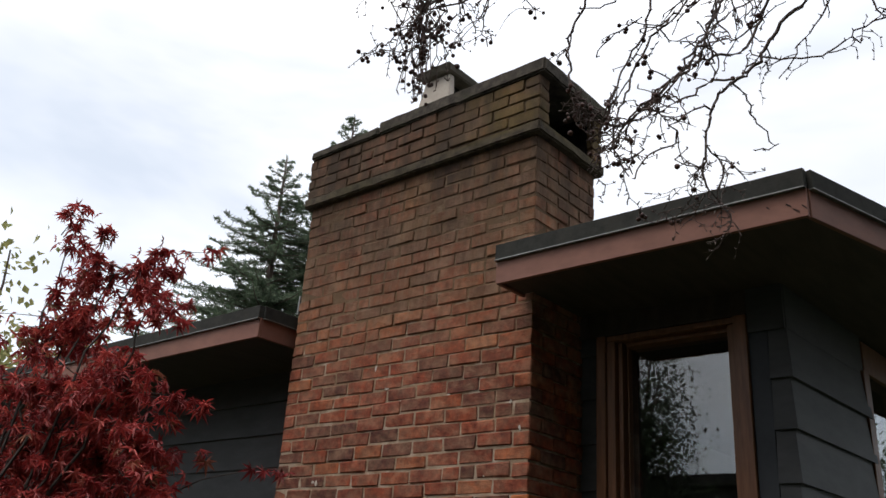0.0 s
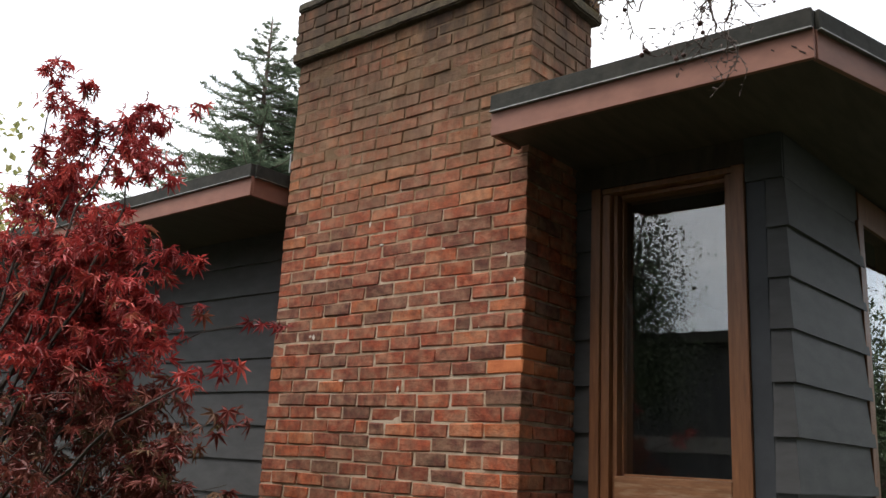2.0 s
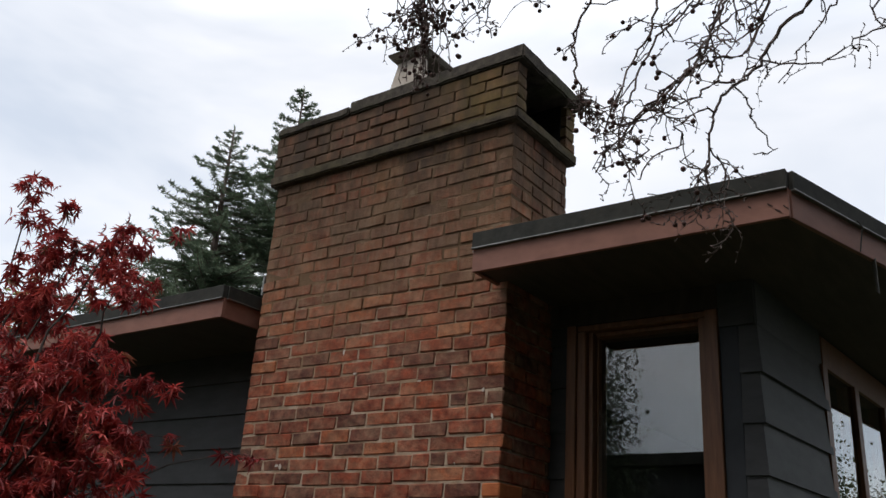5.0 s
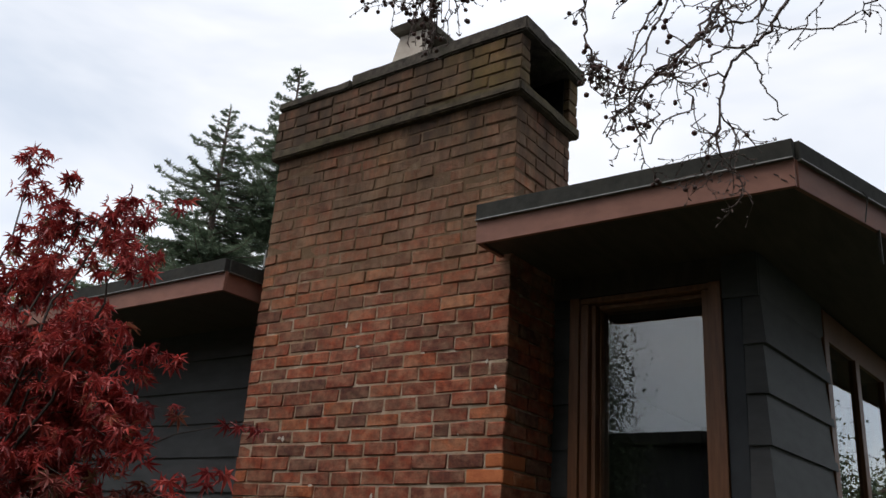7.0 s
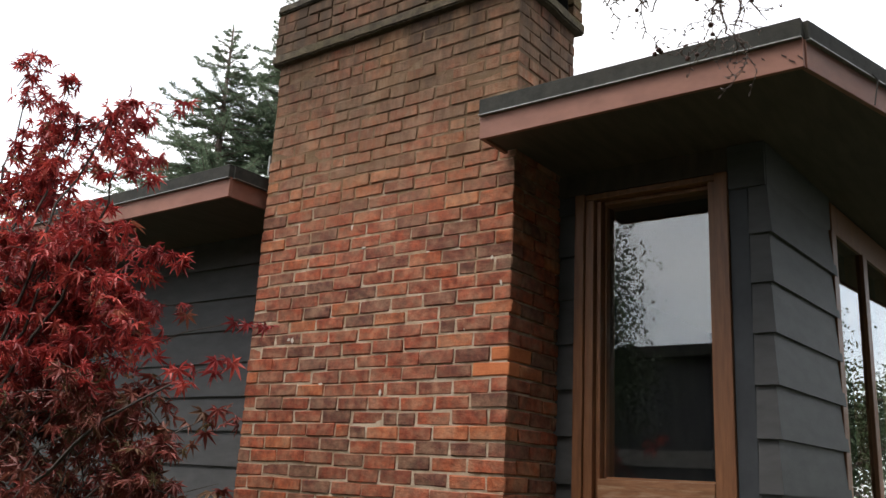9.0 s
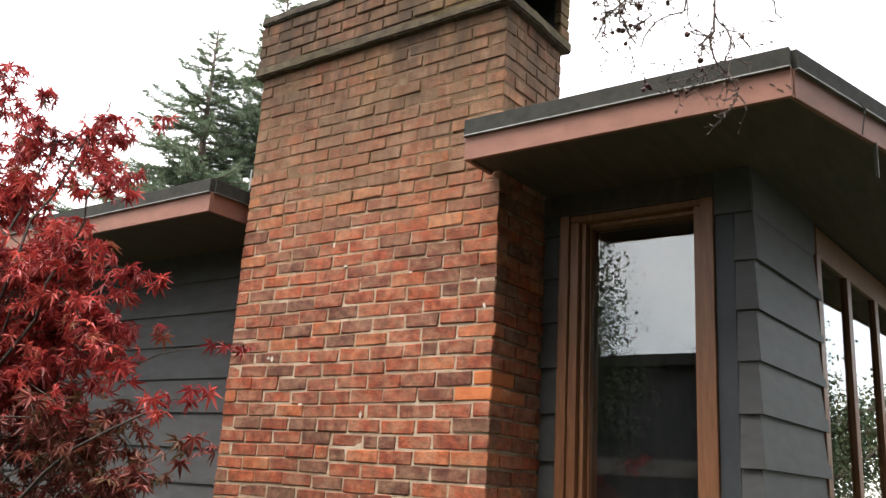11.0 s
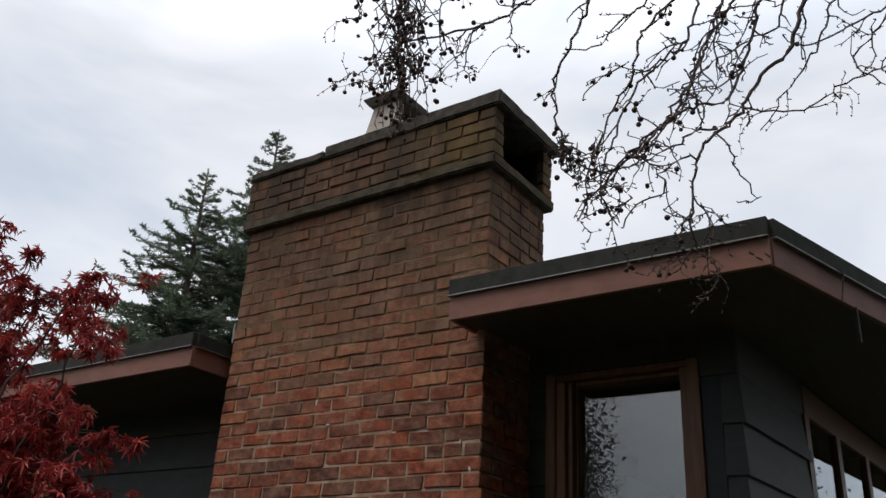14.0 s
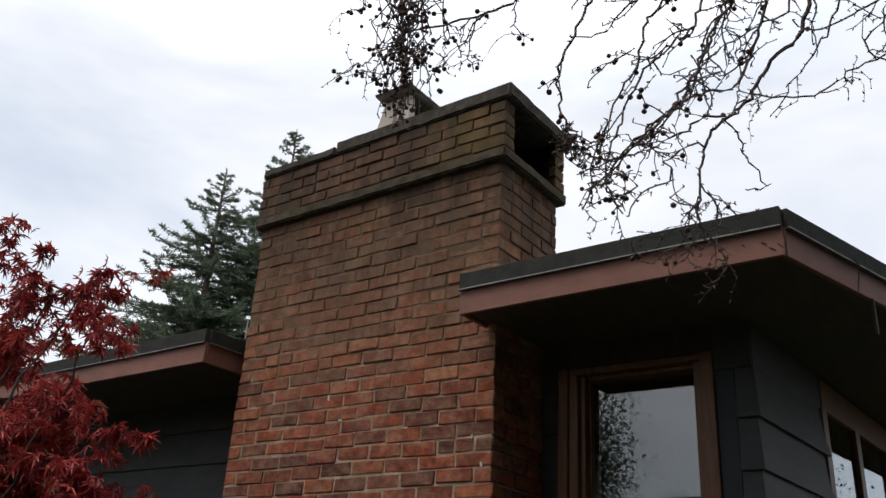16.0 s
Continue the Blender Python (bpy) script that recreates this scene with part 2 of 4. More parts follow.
leaf_low_mat = surface("maple_leaf_shaded", (0.14, 0.03, 0.02), (0.25, 0.05, 0.03), 20, 0.55, 0.0, varied="island", shift=0.1)
needle_mat = surface("conifer_needles", (0.03, 0.06, 0.04), (0.08, 0.12, 0.08), 3, 0.8, 0.0, varied="island", shift=0.2)
yellow_mat = surface("yellow_leaf", (0.2, 0.2, 0.08), (0.3, 0.3, 0.12), 5, 0.7, 0.0, varied="island", shift=0.2)
hedge_mat = surface("hedge_leaf", (0.03, 0.05, 0.02), (0.07, 0.11, 0.045), 5, 0.7, 0.0, varied="island", shift=0.2)
grass_mat = surface("lawn", (0.03, 0.04, 0.016), (0.05, 0.058, 0.024), 4, 0.95, 0.4, stain=(0.05, 0.035, 0.022), stain_scale=0.6, stain_amount=0.6)
stucco_mat = surface("grey_stucco", (0.16, 0.15, 0.14), (0.22, 0.21, 0.19), 5, 0.9, 0.2)
wire_mat = surface("dark_wire", (0.02, 0.018, 0.016), (0.04, 0.035, 0.03), 20, 0.6, 0.0)
glass_mat = bpy.data.materials.new("window_glass")
glass_mat.use_nodes = True
gb = glass_mat.node_tree.nodes["Principled BSDF"]
gb.inputs["Base Color"].default_value, gb.inputs["Roughness"].default_value = (0.75, 0.8, 0.8, 1), 0.0
gb.inputs["Transmission Weight"].default_value, gb.inputs["IOR"].default_value = 1.0, 1.75
# thin leaves let light through
for m, share in ((leaf_mat, 0.3), (leaf_low_mat, 0.25), (needle_mat, 0.2), (yellow_mat, 0.4)):
    n, l = m.node_tree.nodes, m.node_tree.links
    skin, lit, both = n["Principled BSDF"], n.new("ShaderNodeBsdfTranslucent"), n.new("ShaderNodeMixShader")
    both.inputs[0].default_value = share
    l.new(skin.inputs["Base Color"].links[0].from_socket, lit.inputs["Color"])
    l.new(skin.outputs[0], both.inputs[1])
    l.new(lit.outputs[0], both.inputs[2])
    l.new(both.outputs[0], n["Material Output"].inputs["Surface"])


# ---- mesh helpers ----
def part(name, bm, material, parent=None, label="", smooth=False):
    me = bpy.data.meshes.new(name)
    if smooth:
        for f in bm.faces:
            f.smooth = True
    bm.to_mesh(me)
    bm.free()
    me.materials.append(material)
    ob = new(name, me)
    if parent is not None:
        ob.parent = parent
    if label:
        tagged(ob, label)
    return ob


def mesh_part(name, verts, faces, material, parent=None, label=""):
    me = bpy.data.meshes.new(name)
    me.from_pydata(verts, [], faces)
    me.update()
    me.materials.append(material)
    ob = new(name, me)
    if parent is not None:
        ob.parent = parent
    if label:
        tagged(ob, label)
    return ob


def thing(name, label, category, group="", kind=""):
    return tagged(new(name), label, category, group, kind)


def box(x0, x1, y0, y1, z0, z1, bevel=0.0, bm=None):
    bm = bm or bmesh.new()
    made = bmesh.ops.create_cube(bm, size=1.0)["verts"]
    for v in made:
        v.co = Vector((x0 + (v.co.x + 0.5) * (x1 - x0), y0 + (v.co.y + 0.5) * (y1 - y0), z0 + (v.co.z + 0.5) * (z1 - z0)))
    if bevel:
        edges = list({e for v in made for e in v.link_edges})
        bmesh.ops.bevel(bm, geom=edges, offset=bevel, segments=2, affect="EDGES", profile=0.6)
    return bm


def prism(points, z0, z1, bevel=0.0):
    """An upright block on a plan polygon (counter-clockwise)."""
    bm = bmesh.new()
    low = [bm.verts.new((x, y, z0)) for x, y in points]
    top = [bm.verts.new((x, y, z1)) for x, y in points]
    bm.faces.new(low[::-1])
    bm.faces.new(top)
    for i in range(len(points)):
        j = (i + 1) % len(points)
        bm.faces.new((low[i], low[j], top[j], top[i]))
    if bevel:
        bmesh.ops.bevel(bm, geom=list(bm.edges), offset=bevel, segments=2, affect="EDGES", profile=0.6)
    return bm


def tube(paths, sides=5):
    """Tapered stems as one mesh: paths of (point, radius) rows."""
    verts, faces = [], []
    for path in paths:
        base = len(verts)
        for i, (p, r) in enumerate(path):
            p = Vector(p)
            a, b = Vector(path[max(i - 1, 0)][0]), Vector(path[min(i + 1, len(path) - 1)][0])
            d = (b - a).normalized() if (b - a).length > 1e-9 else Vector((0, 0, 1))
            u = d.orthogonal().normalized()
            w = d.cross(u)
            for k in range(sides):
                ang = 2 * math.pi * k / sides
                verts.append(p + r * (math.cos(ang) * u + math.sin(ang) * w))
        for i in range(len(path) - 1):
            for k in range(sides):
                k2 = (k + 1) % sides
                faces.append((base + i * sides + k, base + i * sides + k2, base + (i + 1) * sides + k2, base + (i + 1) * sides + k))
        faces.append(tuple(base + (len(path) - 1) * sides + k for k in range(sides)))
    return verts, faces


# ---- ground ----
gbm = bmesh.new()
bmesh.ops.create_grid(gbm, x_segments=60, y_segments=60, size=1500)
for v in gbm.verts:
    v.co.z = 0.0
tagged(part("ground", gbm, grass_mat), "lawn and planting bed round the house", "ground", kind="structure")

# ---- the house: plan numbers ----
XL, XR, YF, YB = -3.865, -2.18, 3.12, 3.67      # chimney
YW = 3.565                                       # window wall
EAVE_Y, Z_SOFFIT, Z_LIP, Z_TOP = 2.90, 2.965, 3.072, 3.152
WALL_X, SKEW = -1.19, 0.06                       # end wall of the bay
RAKE_X, RAKE_SKEW = -0.856, 0.292


def rake(y):
    return RAKE_X + RAKE_SKEW * (y - EAVE_Y)


def endwall(y):
    return WALL_X + SKEW * (y - YW)

# ---- roof: flat deck with soffit, fascia boards and metal gravel stop, notched round the chimney ----
roof = thing("roof", "flat overhanging roof with red-brown fascia and grey metal edge", "roof", kind="structure")
BACK = 8.0
TURN_X = -0.55                                   # the roof edge past the bay
DECKS = (
    [(-2.215, EAVE_Y + 0.02), (rake(EAVE_Y) - 0.02, EAVE_Y + 0.02), (rake(YF - 0.02) - 0.02, YF - 0.02), (-2.215, YF - 0.02)],
    [(XR + 0.012, YF - 0.02), (rake(YF - 0.02) - 0.02, YF - 0.02), (rake(3.95) - 0.02, 3.95), (TURN_X - 0.02, 4.0), (TURN_X - 0.02, BACK), (XR + 0.012, BACK)],
    [(-12.0, EAVE_Y + 0.02), (-3.95, EAVE_Y + 0.02), (-3.95, BACK), (-12.0, BACK)],
    [(-3.95, YB + 0.03), (XR + 0.012, YB + 0.03), (XR + 0.012, BACK), (-3.95, BACK)],
)
for plan in DECKS:
    part("roof_deck", prism(plan, Z_SOFFIT + 0.03, Z_TOP - 0.012), roof_mat, roof)
    part("soffit", prism(plan, Z_SOFFIT + 0.012, Z_SOFFIT + 0.03), soffit_mat, roof, "dark brown boarded soffit")


def edge_run(a, b, inward):
    """Fascia board, drip lip and gravel stop along the eave from a to b; inward: unit plan vector to the house."""
    a, b, n = Vector(a), Vector(b), Vector(inward)
    def strip(out, depth, z0, z1, bevel):
        p, q = a - n * out, b - n * out
        r, s = b + n * depth, a + n * depth
        pts = [tuple(p), tuple(q), tuple(r), tuple(s)]
        area = sum(pts[i][0] * pts[(i + 1) % 4][1] - pts[(i + 1) % 4][0] * pts[i][1] for i in range(4))
        return prism(pts if area > 0 else pts[::-1], z0, z1, bevel)
    part("fascia", strip(0.0, 0.02, Z_SOFFIT, Z_LIP + 0.01, 0.0025), fascia_mat, roof, "red-brown painted fascia board")
    part("gravel_stop", strip(0.012, 0.035, Z_LIP + 0.004, Z_TOP, 0.003), flash_mat, roof, "grey folded metal roof edge")
    part("drip_lip", strip(0.018, 0.0, Z_LIP, Z_LIP + 0.005, 0.0), lip_mat, roof)


rn = Vector((1, -RAKE_SKEW)).normalized()
edge_run((-2.235, EAVE_Y), (rake(EAVE_Y), EAVE_Y), (0, 1))
edge_run((rake(EAVE_Y + 0.021), EAVE_Y + 0.021), (rake(3.96), 3.96), (-rn.x, -rn.y))
edge_run((TURN_X, 3.975), (TURN_X, BACK), (-1, 0))
edge_run((-2.235, EAVE_Y + 0.021), (-2.235, YF - 0.012), (1, 0))
edge_run((-12.0, EAVE_Y), (-3.93, EAVE_Y), (0, 1))
edge_run((-3.93, EAVE_Y + 0.021), (-3.93, YB), (-1, 0))
# splits at the corner of the eave
for x, z, ln in ((-0.93, 3.03, 0.05), (-0.905, 3.0, 0.06), (-0.875, 3.01, 0.05), (-1.0, 3.035, 0.03)):
    cb = box(x, x + ln * 0.35, EAVE_Y - 0.0025, EAVE_Y + 0.001, z - 0.003, z + 0.003)
    for v in cb.verts:
        v.co.z += (v.co.x - x) * (-0.8) + 0.004 * math.sin(90 * v.co.x)
    part("split", cb, crack_mat, roof)
strip_bm = box(-0.002, 0.002, -0.011, 0.011, -0.13, 0.0, 0.0006)
for v in strip_bm.verts:
    if v.co.z < -0.1:
        v.co.z += 0.9 * (v.co.y - 0.011)
hanging_strip = part("hanging_strip", strip_bm, lip_mat, roof, "thin bare metal strip hanging under the rake")
hanging_strip.matrix_world = pose(rake(3.48) - 0.004, 3.48, Z_SOFFIT + 0.006, 0, 0, 40)
wv, wf = tube([[((rake(3.33) + 0.02, 3.33, 3.085), 0.003), ((rake(3.345) + 0.03, 3.345, 3.06), 0.003), ((rake(3.34) + 0.022, 3.34, 3.0), 0.003), ((rake(3.33) + 0.02, 3.33, 2.955), 0.003)]], 6)
mesh_part("wire_hook", wv, wf, wire_mat, roof, "bent dark wire hanging on the fascia")

# ---- lap-sided walls ----
GROOVE, LAP = 2.565, 0.2115                      # a shadow line and the boards' exposure


def lap_wall(name, label, a, b, z0, z1, out, thick=0.12, mitre=(0, 0)):
    """A wall of lapped boards from plan point a to b; out: unit normal. The bottom of each board stands proud of the next."""
    w = tagged(new(name), label, "wall", kind="structure")
    a, b, n = Vector(a), Vector(b), Vector(out)
    run = (b - a).normalized()
    def quad(p0, p1, d0, d1, zb, zt):
        q = [p0 + n * d0 - run * d0 * mitre[0], p1 + n * d0 + run * d0 * mitre[1], p1 + n * d1 + run * d1 * mitre[1], p0 + n * d1 - run * d1 * mitre[0]]
        return [(*q[0], zb), (*q[1], zb), (*q[2], zt), (*q[3], zt)]
    core = [tuple(a - n * thick), tuple(b - n * thick), tuple(b), tuple(a)]
    area = sum(core[i][0] * core[(i + 1) % 4][1] - core[(i + 1) % 4][0] * core[i][1] for i in range(4))
    part("sheathing", prism(core if area > 0 else core[::-1], z0, z1), trim_dark_mat, w)
    k = math.floor((z0 - GROOVE) / LAP)
    z = GROOVE + k * LAP
    while z < z1:
        zb, zt = max(z, z0), min(z + LAP + 0.02, z1)
        wob = 0.0015 * math.sin(z * 37)
        f = quad(a, b, 0.026 + wob, 0.008, zb, zt)
        k_ = quad(a, b, 0.001, 0.001, zb, zt)
        mesh_part("siding_board", f + k_, [(0, 1, 2, 3), (0, 4, 5, 1), (0, 3, 7, 4), (1, 5, 6, 2), (3, 2, 6, 7), (4, 7, 6, 5)], siding_mat, w)
        z += LAP
    return w


lap_wall("wall_front_left", "dark slate-grey lapped board wall under the eave", (-12.0, YW), (XL + 0.04, YW), 0.0, Z_SOFFIT + 0.01, (0, -1))
lap_wall("wall_front_beside_chimney", "dark slate-grey lapped boards between chimney and window", (XR - 0.05, YW), (-2.086, YW), 0.0, Z_SOFFIT + 0.01, (0, -1))
Y_FACE = YW - 0.022                              # face of the short wall at the corner of the bay
Z_FRIEZE = GROOVE + LAP
lap_wall("wall_front_corner", "short slate-grey lapped boards mitred at the corner of the bay", (-1.259, Y_FACE), (WALL_X, Y_FACE), 0.0, Z_FRIEZE, (0, -1), 0.1, (0, 1))
tagged(part("trim_frieze_front", box(-2.19, -1.3455, YW - 0.033, YW - 0.003, 2.864, Z_SOFFIT + 0.011, 0.002), soffit_mat), "dark brown frieze board over the window", "trim", kind="structure")
tagged(part("trim_frieze_corner", box(-1.343, WALL_X + 0.004, YW - 0.04, Y_FACE + 0.03, Z_FRIEZE + 0.001, Z_SOFFIT + 0.011, 0.002), siding_mat), "flat slate-grey frieze board at the corner of the bay", "trim", kind="structure")
en = Vector((1, -SKEW)).normalized()
Y_SIDE = 4.43
lap_wall("wall_end", "slate-grey lapped board end wall of the bay", (WALL_X, Y_FACE), (endwall(Y_SIDE), Y_SIDE), 0.0, Z_FRIEZE, (en.x, en.y), 0.1, (1, 0))
tagged(part("trim_frieze_end", prism([(WALL_X - 0.03, Y_FACE), (WALL_X + 0.007, Y_FACE), (endwall(Y_SIDE) + 0.007, Y_SIDE - 0.002), (endwall(Y_SIDE) - 0.03, Y_SIDE - 0.002)], Z_FRIEZE + 0.002, Z_SOFFIT + 0.0105, 0.002), siding_mat), "flat slate-grey frieze board over the lapped end wall", "trim", kind="structure")
tagged(part("wall_below_window", box(-2.075, -1.285, YW - 0.005, YW + 0.1, 0.0, 1.40), trim_dark_mat), "dark side of the block under the window", "wall", kind="structure")
tagged(part("wall_above_window", box(-2.075, -1.285, YW - 0.002, YW + 0.1, 2.86, Z_SOFFIT + 0.01), trim_dark_mat), "dark side of the block over the window", "wall", kind="structure")
tagged(part("trim_corner_board", box(-1.343, -1.261, YW - 0.035, YW + 0.08, 0.3, Z_FRIEZE - 0.001, 0.003), trim_dark_mat), "flat blue-grey trim board beside the window", "trim", kind="structure")
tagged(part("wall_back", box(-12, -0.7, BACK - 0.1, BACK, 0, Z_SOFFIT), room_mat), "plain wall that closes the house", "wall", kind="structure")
tagged(part("wall_far_left", box(-12.1, -12, EAVE_Y + 0.6, BACK, 0, Z_SOFFIT), stucco_mat), "plain wall that closes the house", "wall", kind="structure")
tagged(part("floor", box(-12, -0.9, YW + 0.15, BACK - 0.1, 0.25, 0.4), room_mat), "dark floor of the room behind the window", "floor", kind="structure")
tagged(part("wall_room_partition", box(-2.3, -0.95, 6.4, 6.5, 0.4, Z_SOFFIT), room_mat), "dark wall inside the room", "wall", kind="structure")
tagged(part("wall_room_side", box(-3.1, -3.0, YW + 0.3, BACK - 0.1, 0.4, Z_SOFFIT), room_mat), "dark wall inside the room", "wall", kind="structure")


# ---- windows ----
def timber(name, x0, x1, y0, y1, z0, z1, parent, bevel=0.004, label="", mat=None):
    return part(name, box(x0, x1, y0, y1, z0, z1, bevel), mat or wood_mat, parent, label)


def pane(x0, x1, y, z0, z1, parent):
    ob = part("pane", box(x0, x1, y - 0.003, y + 0.003, z0, z1), glass_mat, parent)
    ob.visible_shadow = False
    return ob


win = thing("window_1", "tall fixed window in stained brown wood with a reflecting pane", "window", kind="structure")
WX0, WX1, WZ0, WZ1 = -2.082, -1.345, 1.43, 2.86
GX0, GX1, GZ0, GZ1 = -1.955, -1.437, 1.537, 2.81
timber("jamb", WX0, WX0 + 0.048, YW - 0.05, YW + 0.13, WZ0, WZ1, win)
timber("stile", WX0 + 0.05, WX0 + 0.092, YW - 0.034, YW + 0.13, WZ0 + 0.001, WZ1 - 0.03, win)
timber("stile_step", WX0 + 0.094, WX0 + 0.116, YW - 0.004, YW + 0.13, WZ0 + 0.001, WZ1 - 0.03, win)
timber("glazing_bead", WX0 + 0.118, GX0, YW + 0.035, YW + 0.13, GZ0 + 0.002, WZ1 - 0.03, win)
timber("stile", GX1, GX1 + 0.034, YW - 0.03, YW + 0.13, WZ0 + 0.001, WZ1 - 0.03, win)
timber("jamb", GX1 + 0.036, WX1, YW - 0.05, YW + 0.13, WZ0, WZ1, win)
timber("bottom_rail", WX0 + 0.118, GX1 - 0.002, YW - 0.03, YW + 0.13, WZ0 + 0.002, GZ0, win, 0.006, "weathered bottom rail, varnish worn pale", worn_wood_mat)
timber("top_rail", GX0 + 0.002, GX1 - 0.002, YW + 0.01, YW + 0.13, GZ1, WZ1 - 0.03, win)
timber("window_head", WX0 + 0.05, GX1 + 0.034, YW - 0.036, YW + 0.13, WZ1 - 0.028, WZ1, win)
timber("window_sill", WX0 - 0.01, WX1 + 0.005, YW - 0.075, YW + 0.13, WZ0 - 0.035, WZ0 + 0.0, win, 0.006, "weathered wooden sill", worn_wood_mat)
timber("glazing_bead", GX0 + 0.002, GX1 - 0.002, YW + 0.04, YW + 0.06, GZ0 + 0.001, GZ0 + 0.01, win, 0.002, "", worn_wood_mat)
pane(GX0 - 0.012, GX1 + 0.012, YW + 0.07, GZ0 - 0.012, GZ1 + 0.012, win)

side = thing("window_2", "row of side windows in stained brown wood", "window", kind="structure")
S0, S1 = Y_SIDE + 0.005, BACK - 0.15


def side_box(name, y0, y1, z0, z1, d0, d1, mat, bevel=0.004):
    """A member in the end wall between y0 and y1, from depth d0 inside to d1 outside."""
    pts = [(endwall(y0) - d0, y0), (endwall(y0) + d1, y0), (endwall(y1) + d1, y1), (endwall(y1) - d0, y1)]
    return part(name, prism(pts, z0, z1, bevel), mat, side)


side_box("window_head", S0, S1, 2.80, 2.955, 0.09, 0.012, wood_mat)
side_box("window_sill", S0, S1, 1.0, 1.08, 0.09, 0.05, wood_mat)
side_box("apron", S0, S1, 0.0, 0.998, 0.09, 0.0, siding_mat)
posts = [S0 - 0.045, S0 + 0.50, S0 + 1.1, S0 + 1.7, S0 + 2.3, S0 + 2.9]
for i, y in enumerate(posts):
    side_box("mullion", y, y + 0.075, 1.082, 2.798, 0.08, 0.022, wood_mat)
    if i + 1 < len(posts):
        ob = side_box("pane", y + 0.074, posts[i + 1] + 0.001, 1.085, 2.79, 0.004, 0.002, glass_mat, 0.0)
        ob.visible_shadow = False
        side_box("casing_bead", y + 0.077, y + 0.1, 1.085, 2.79, 0.05, 0.012, wood_mat, 0.002)

# ---- the chimney ----
chimney = thing("chimney", "broad red brick chimney, soot-dark and mossy towards its top", "chimney")
COURSE, Z_ROW, JOINT = 0.0677, 2.004, 0.0075
MODULE = (XR - XL + JOINT) / 8.5
FULL, HALF = MODULE - JOINT, MODULE / 2 - JOINT
Z_BAND0, Z_BAND1, Z_CAP0 = 3.834, 3.896, 4.172
rng = random.Random(7)


def brick_mesh(name, lx, ly, lz, seed):
    """A worn brick about its centre, edges broken and faces slightly out of true."""
    r = random.Random(seed)
    bm = bmesh.new()
    bmesh.ops.create_cube(bm, size=1.0)
    for v in bm.verts:
        v.co = Vector((v.co.x * lx, v.co.y * ly, v.co.z * lz)) + Vector((r.uniform(-1, 1) * 0.0028, r.uniform(-1, 1) * 0.0018, r.uniform(-1, 1) * 0.0016))
    bmesh.ops.bevel(bm, geom=list(bm.edges), offset=r.uniform(0.003, 0.0055), segments=1, affect="EDGES")
    for v in bm.verts:
        v.co += Vector((r.uniform(-1, 1), r.uniform(-1, 1), r.uniform(-1, 1))) * 0.0018
        if abs(v.co.x) > 0.42 * lx and abs(v.co.z) > 0.38 * lz and r.random() < 0.5:
            v.co.x *= 1 - r.uniform(0.0, 0.0045) / (0.5 * lx)
            v.co.z *= 1 - r.uniform(0.0, 0.0035) / (0.5 * lz)
    me = bpy.data.meshes.new(name)
    bm.to_mesh(me)
    bm.free()
    me.materials.append(brick_mat)
    return me


HZ = COURSE - JOINT
MESHES = {
    "full": [brick_mesh("brick", FULL, 0.092, HZ, 10 + i) for i in range(22)],
    "header": [brick_mesh("brick", HALF, FULL, HZ, 40 + i) for i in range(6)],
    "half": [brick_mesh("brick", HALF, 0.092, HZ, 60 + i) for i in range(6)],
}
KIND_LEN = {"full": (FULL, 0.092), "header": (HALF, FULL), "half": (HALF, 0.092)}
joined_v, joined_f = [], []


def lay(kind, cx, cy, cz, turn=0.0, single=True, squeeze=1.0):
    me = rng.choice(MESHES[kind])
    m = Matrix.Translation((cx, cy + rng.uniform(-0.0035, 0.0025), cz + rng.uniform(-0.0018, 0.0018) + 0.006 * math.sin(cx * 3.1 + cz * 4) + 0.003 * math.sin(cx * 7.3 - cz * 11))) @ Matrix.Rotation(radians(turn) + rng.gauss(0, 0.006), 4, "Z") @ Matrix.Rotation(rng.gauss(0, 0.0045), 4, "Y") @ Matrix.Diagonal((squeeze, 1, rng.uniform(0.97, 1.07), 1))
    if single:
        ob = new("brick", me)
        ob.parent = chimney
        ob.matrix_world = m
        return ob
    base = len(joined_v)
    joined_v.extend(tuple(m @ v.co) for v in me.vertices)
    joined_f.extend(tuple(base + i for i in p.vertices) for p in me.polygons)


def lay_front(row, z, x0, x1, yf, single, corner="header"):
    """One course of the front from the right-hand corner to the left, bond by row."""
    cz, x = z + HZ / 2 + JOINT / 2, x1
    if row % 2 == 0:
        ob = lay(corner, x - HALF / 2, yf + KIND_LEN[corner][1] / 2, cz, 0, single)
        x -= HALF + JOINT
        if row == 0 and single:
            ob.data = ob.data.copy()
            ob.data.materials[0] = orange_brick_mat
    while x - x0 > 0.03:
        left = x - x0
        if left < FULL * 0.8:
            lay("header" if left < HALF * 1.4 else "half", x - left / 2, yf + (FULL / 2 if left < HALF * 1.4 else 0.046), cz, 0, single, left / HALF)
            break
        if rng.random() < 0.05 and left > 2 * FULL:
            cut = rng.uniform(0.42, 0.58)
            a, b = FULL * cut - JOINT / 2, FULL * (1 - cut) - JOINT / 2
            lay("half", x - a / 2, yf + 0.046, cz, 0, single, a / HALF)
            lay("half", x - a - JOINT - b / 2, yf + 0.046, cz, 0, single, b / HALF)
        else:
            ob = lay("full", x - FULL / 2, yf + 0.046, cz, 0, single, rng.uniform(0.98, 1.012))
            if row == -1 and x == x1 and single:
                ob.data = ob.data.copy()
                ob.data.materials[0] = orange_brick_mat
        x -= FULL + JOINT


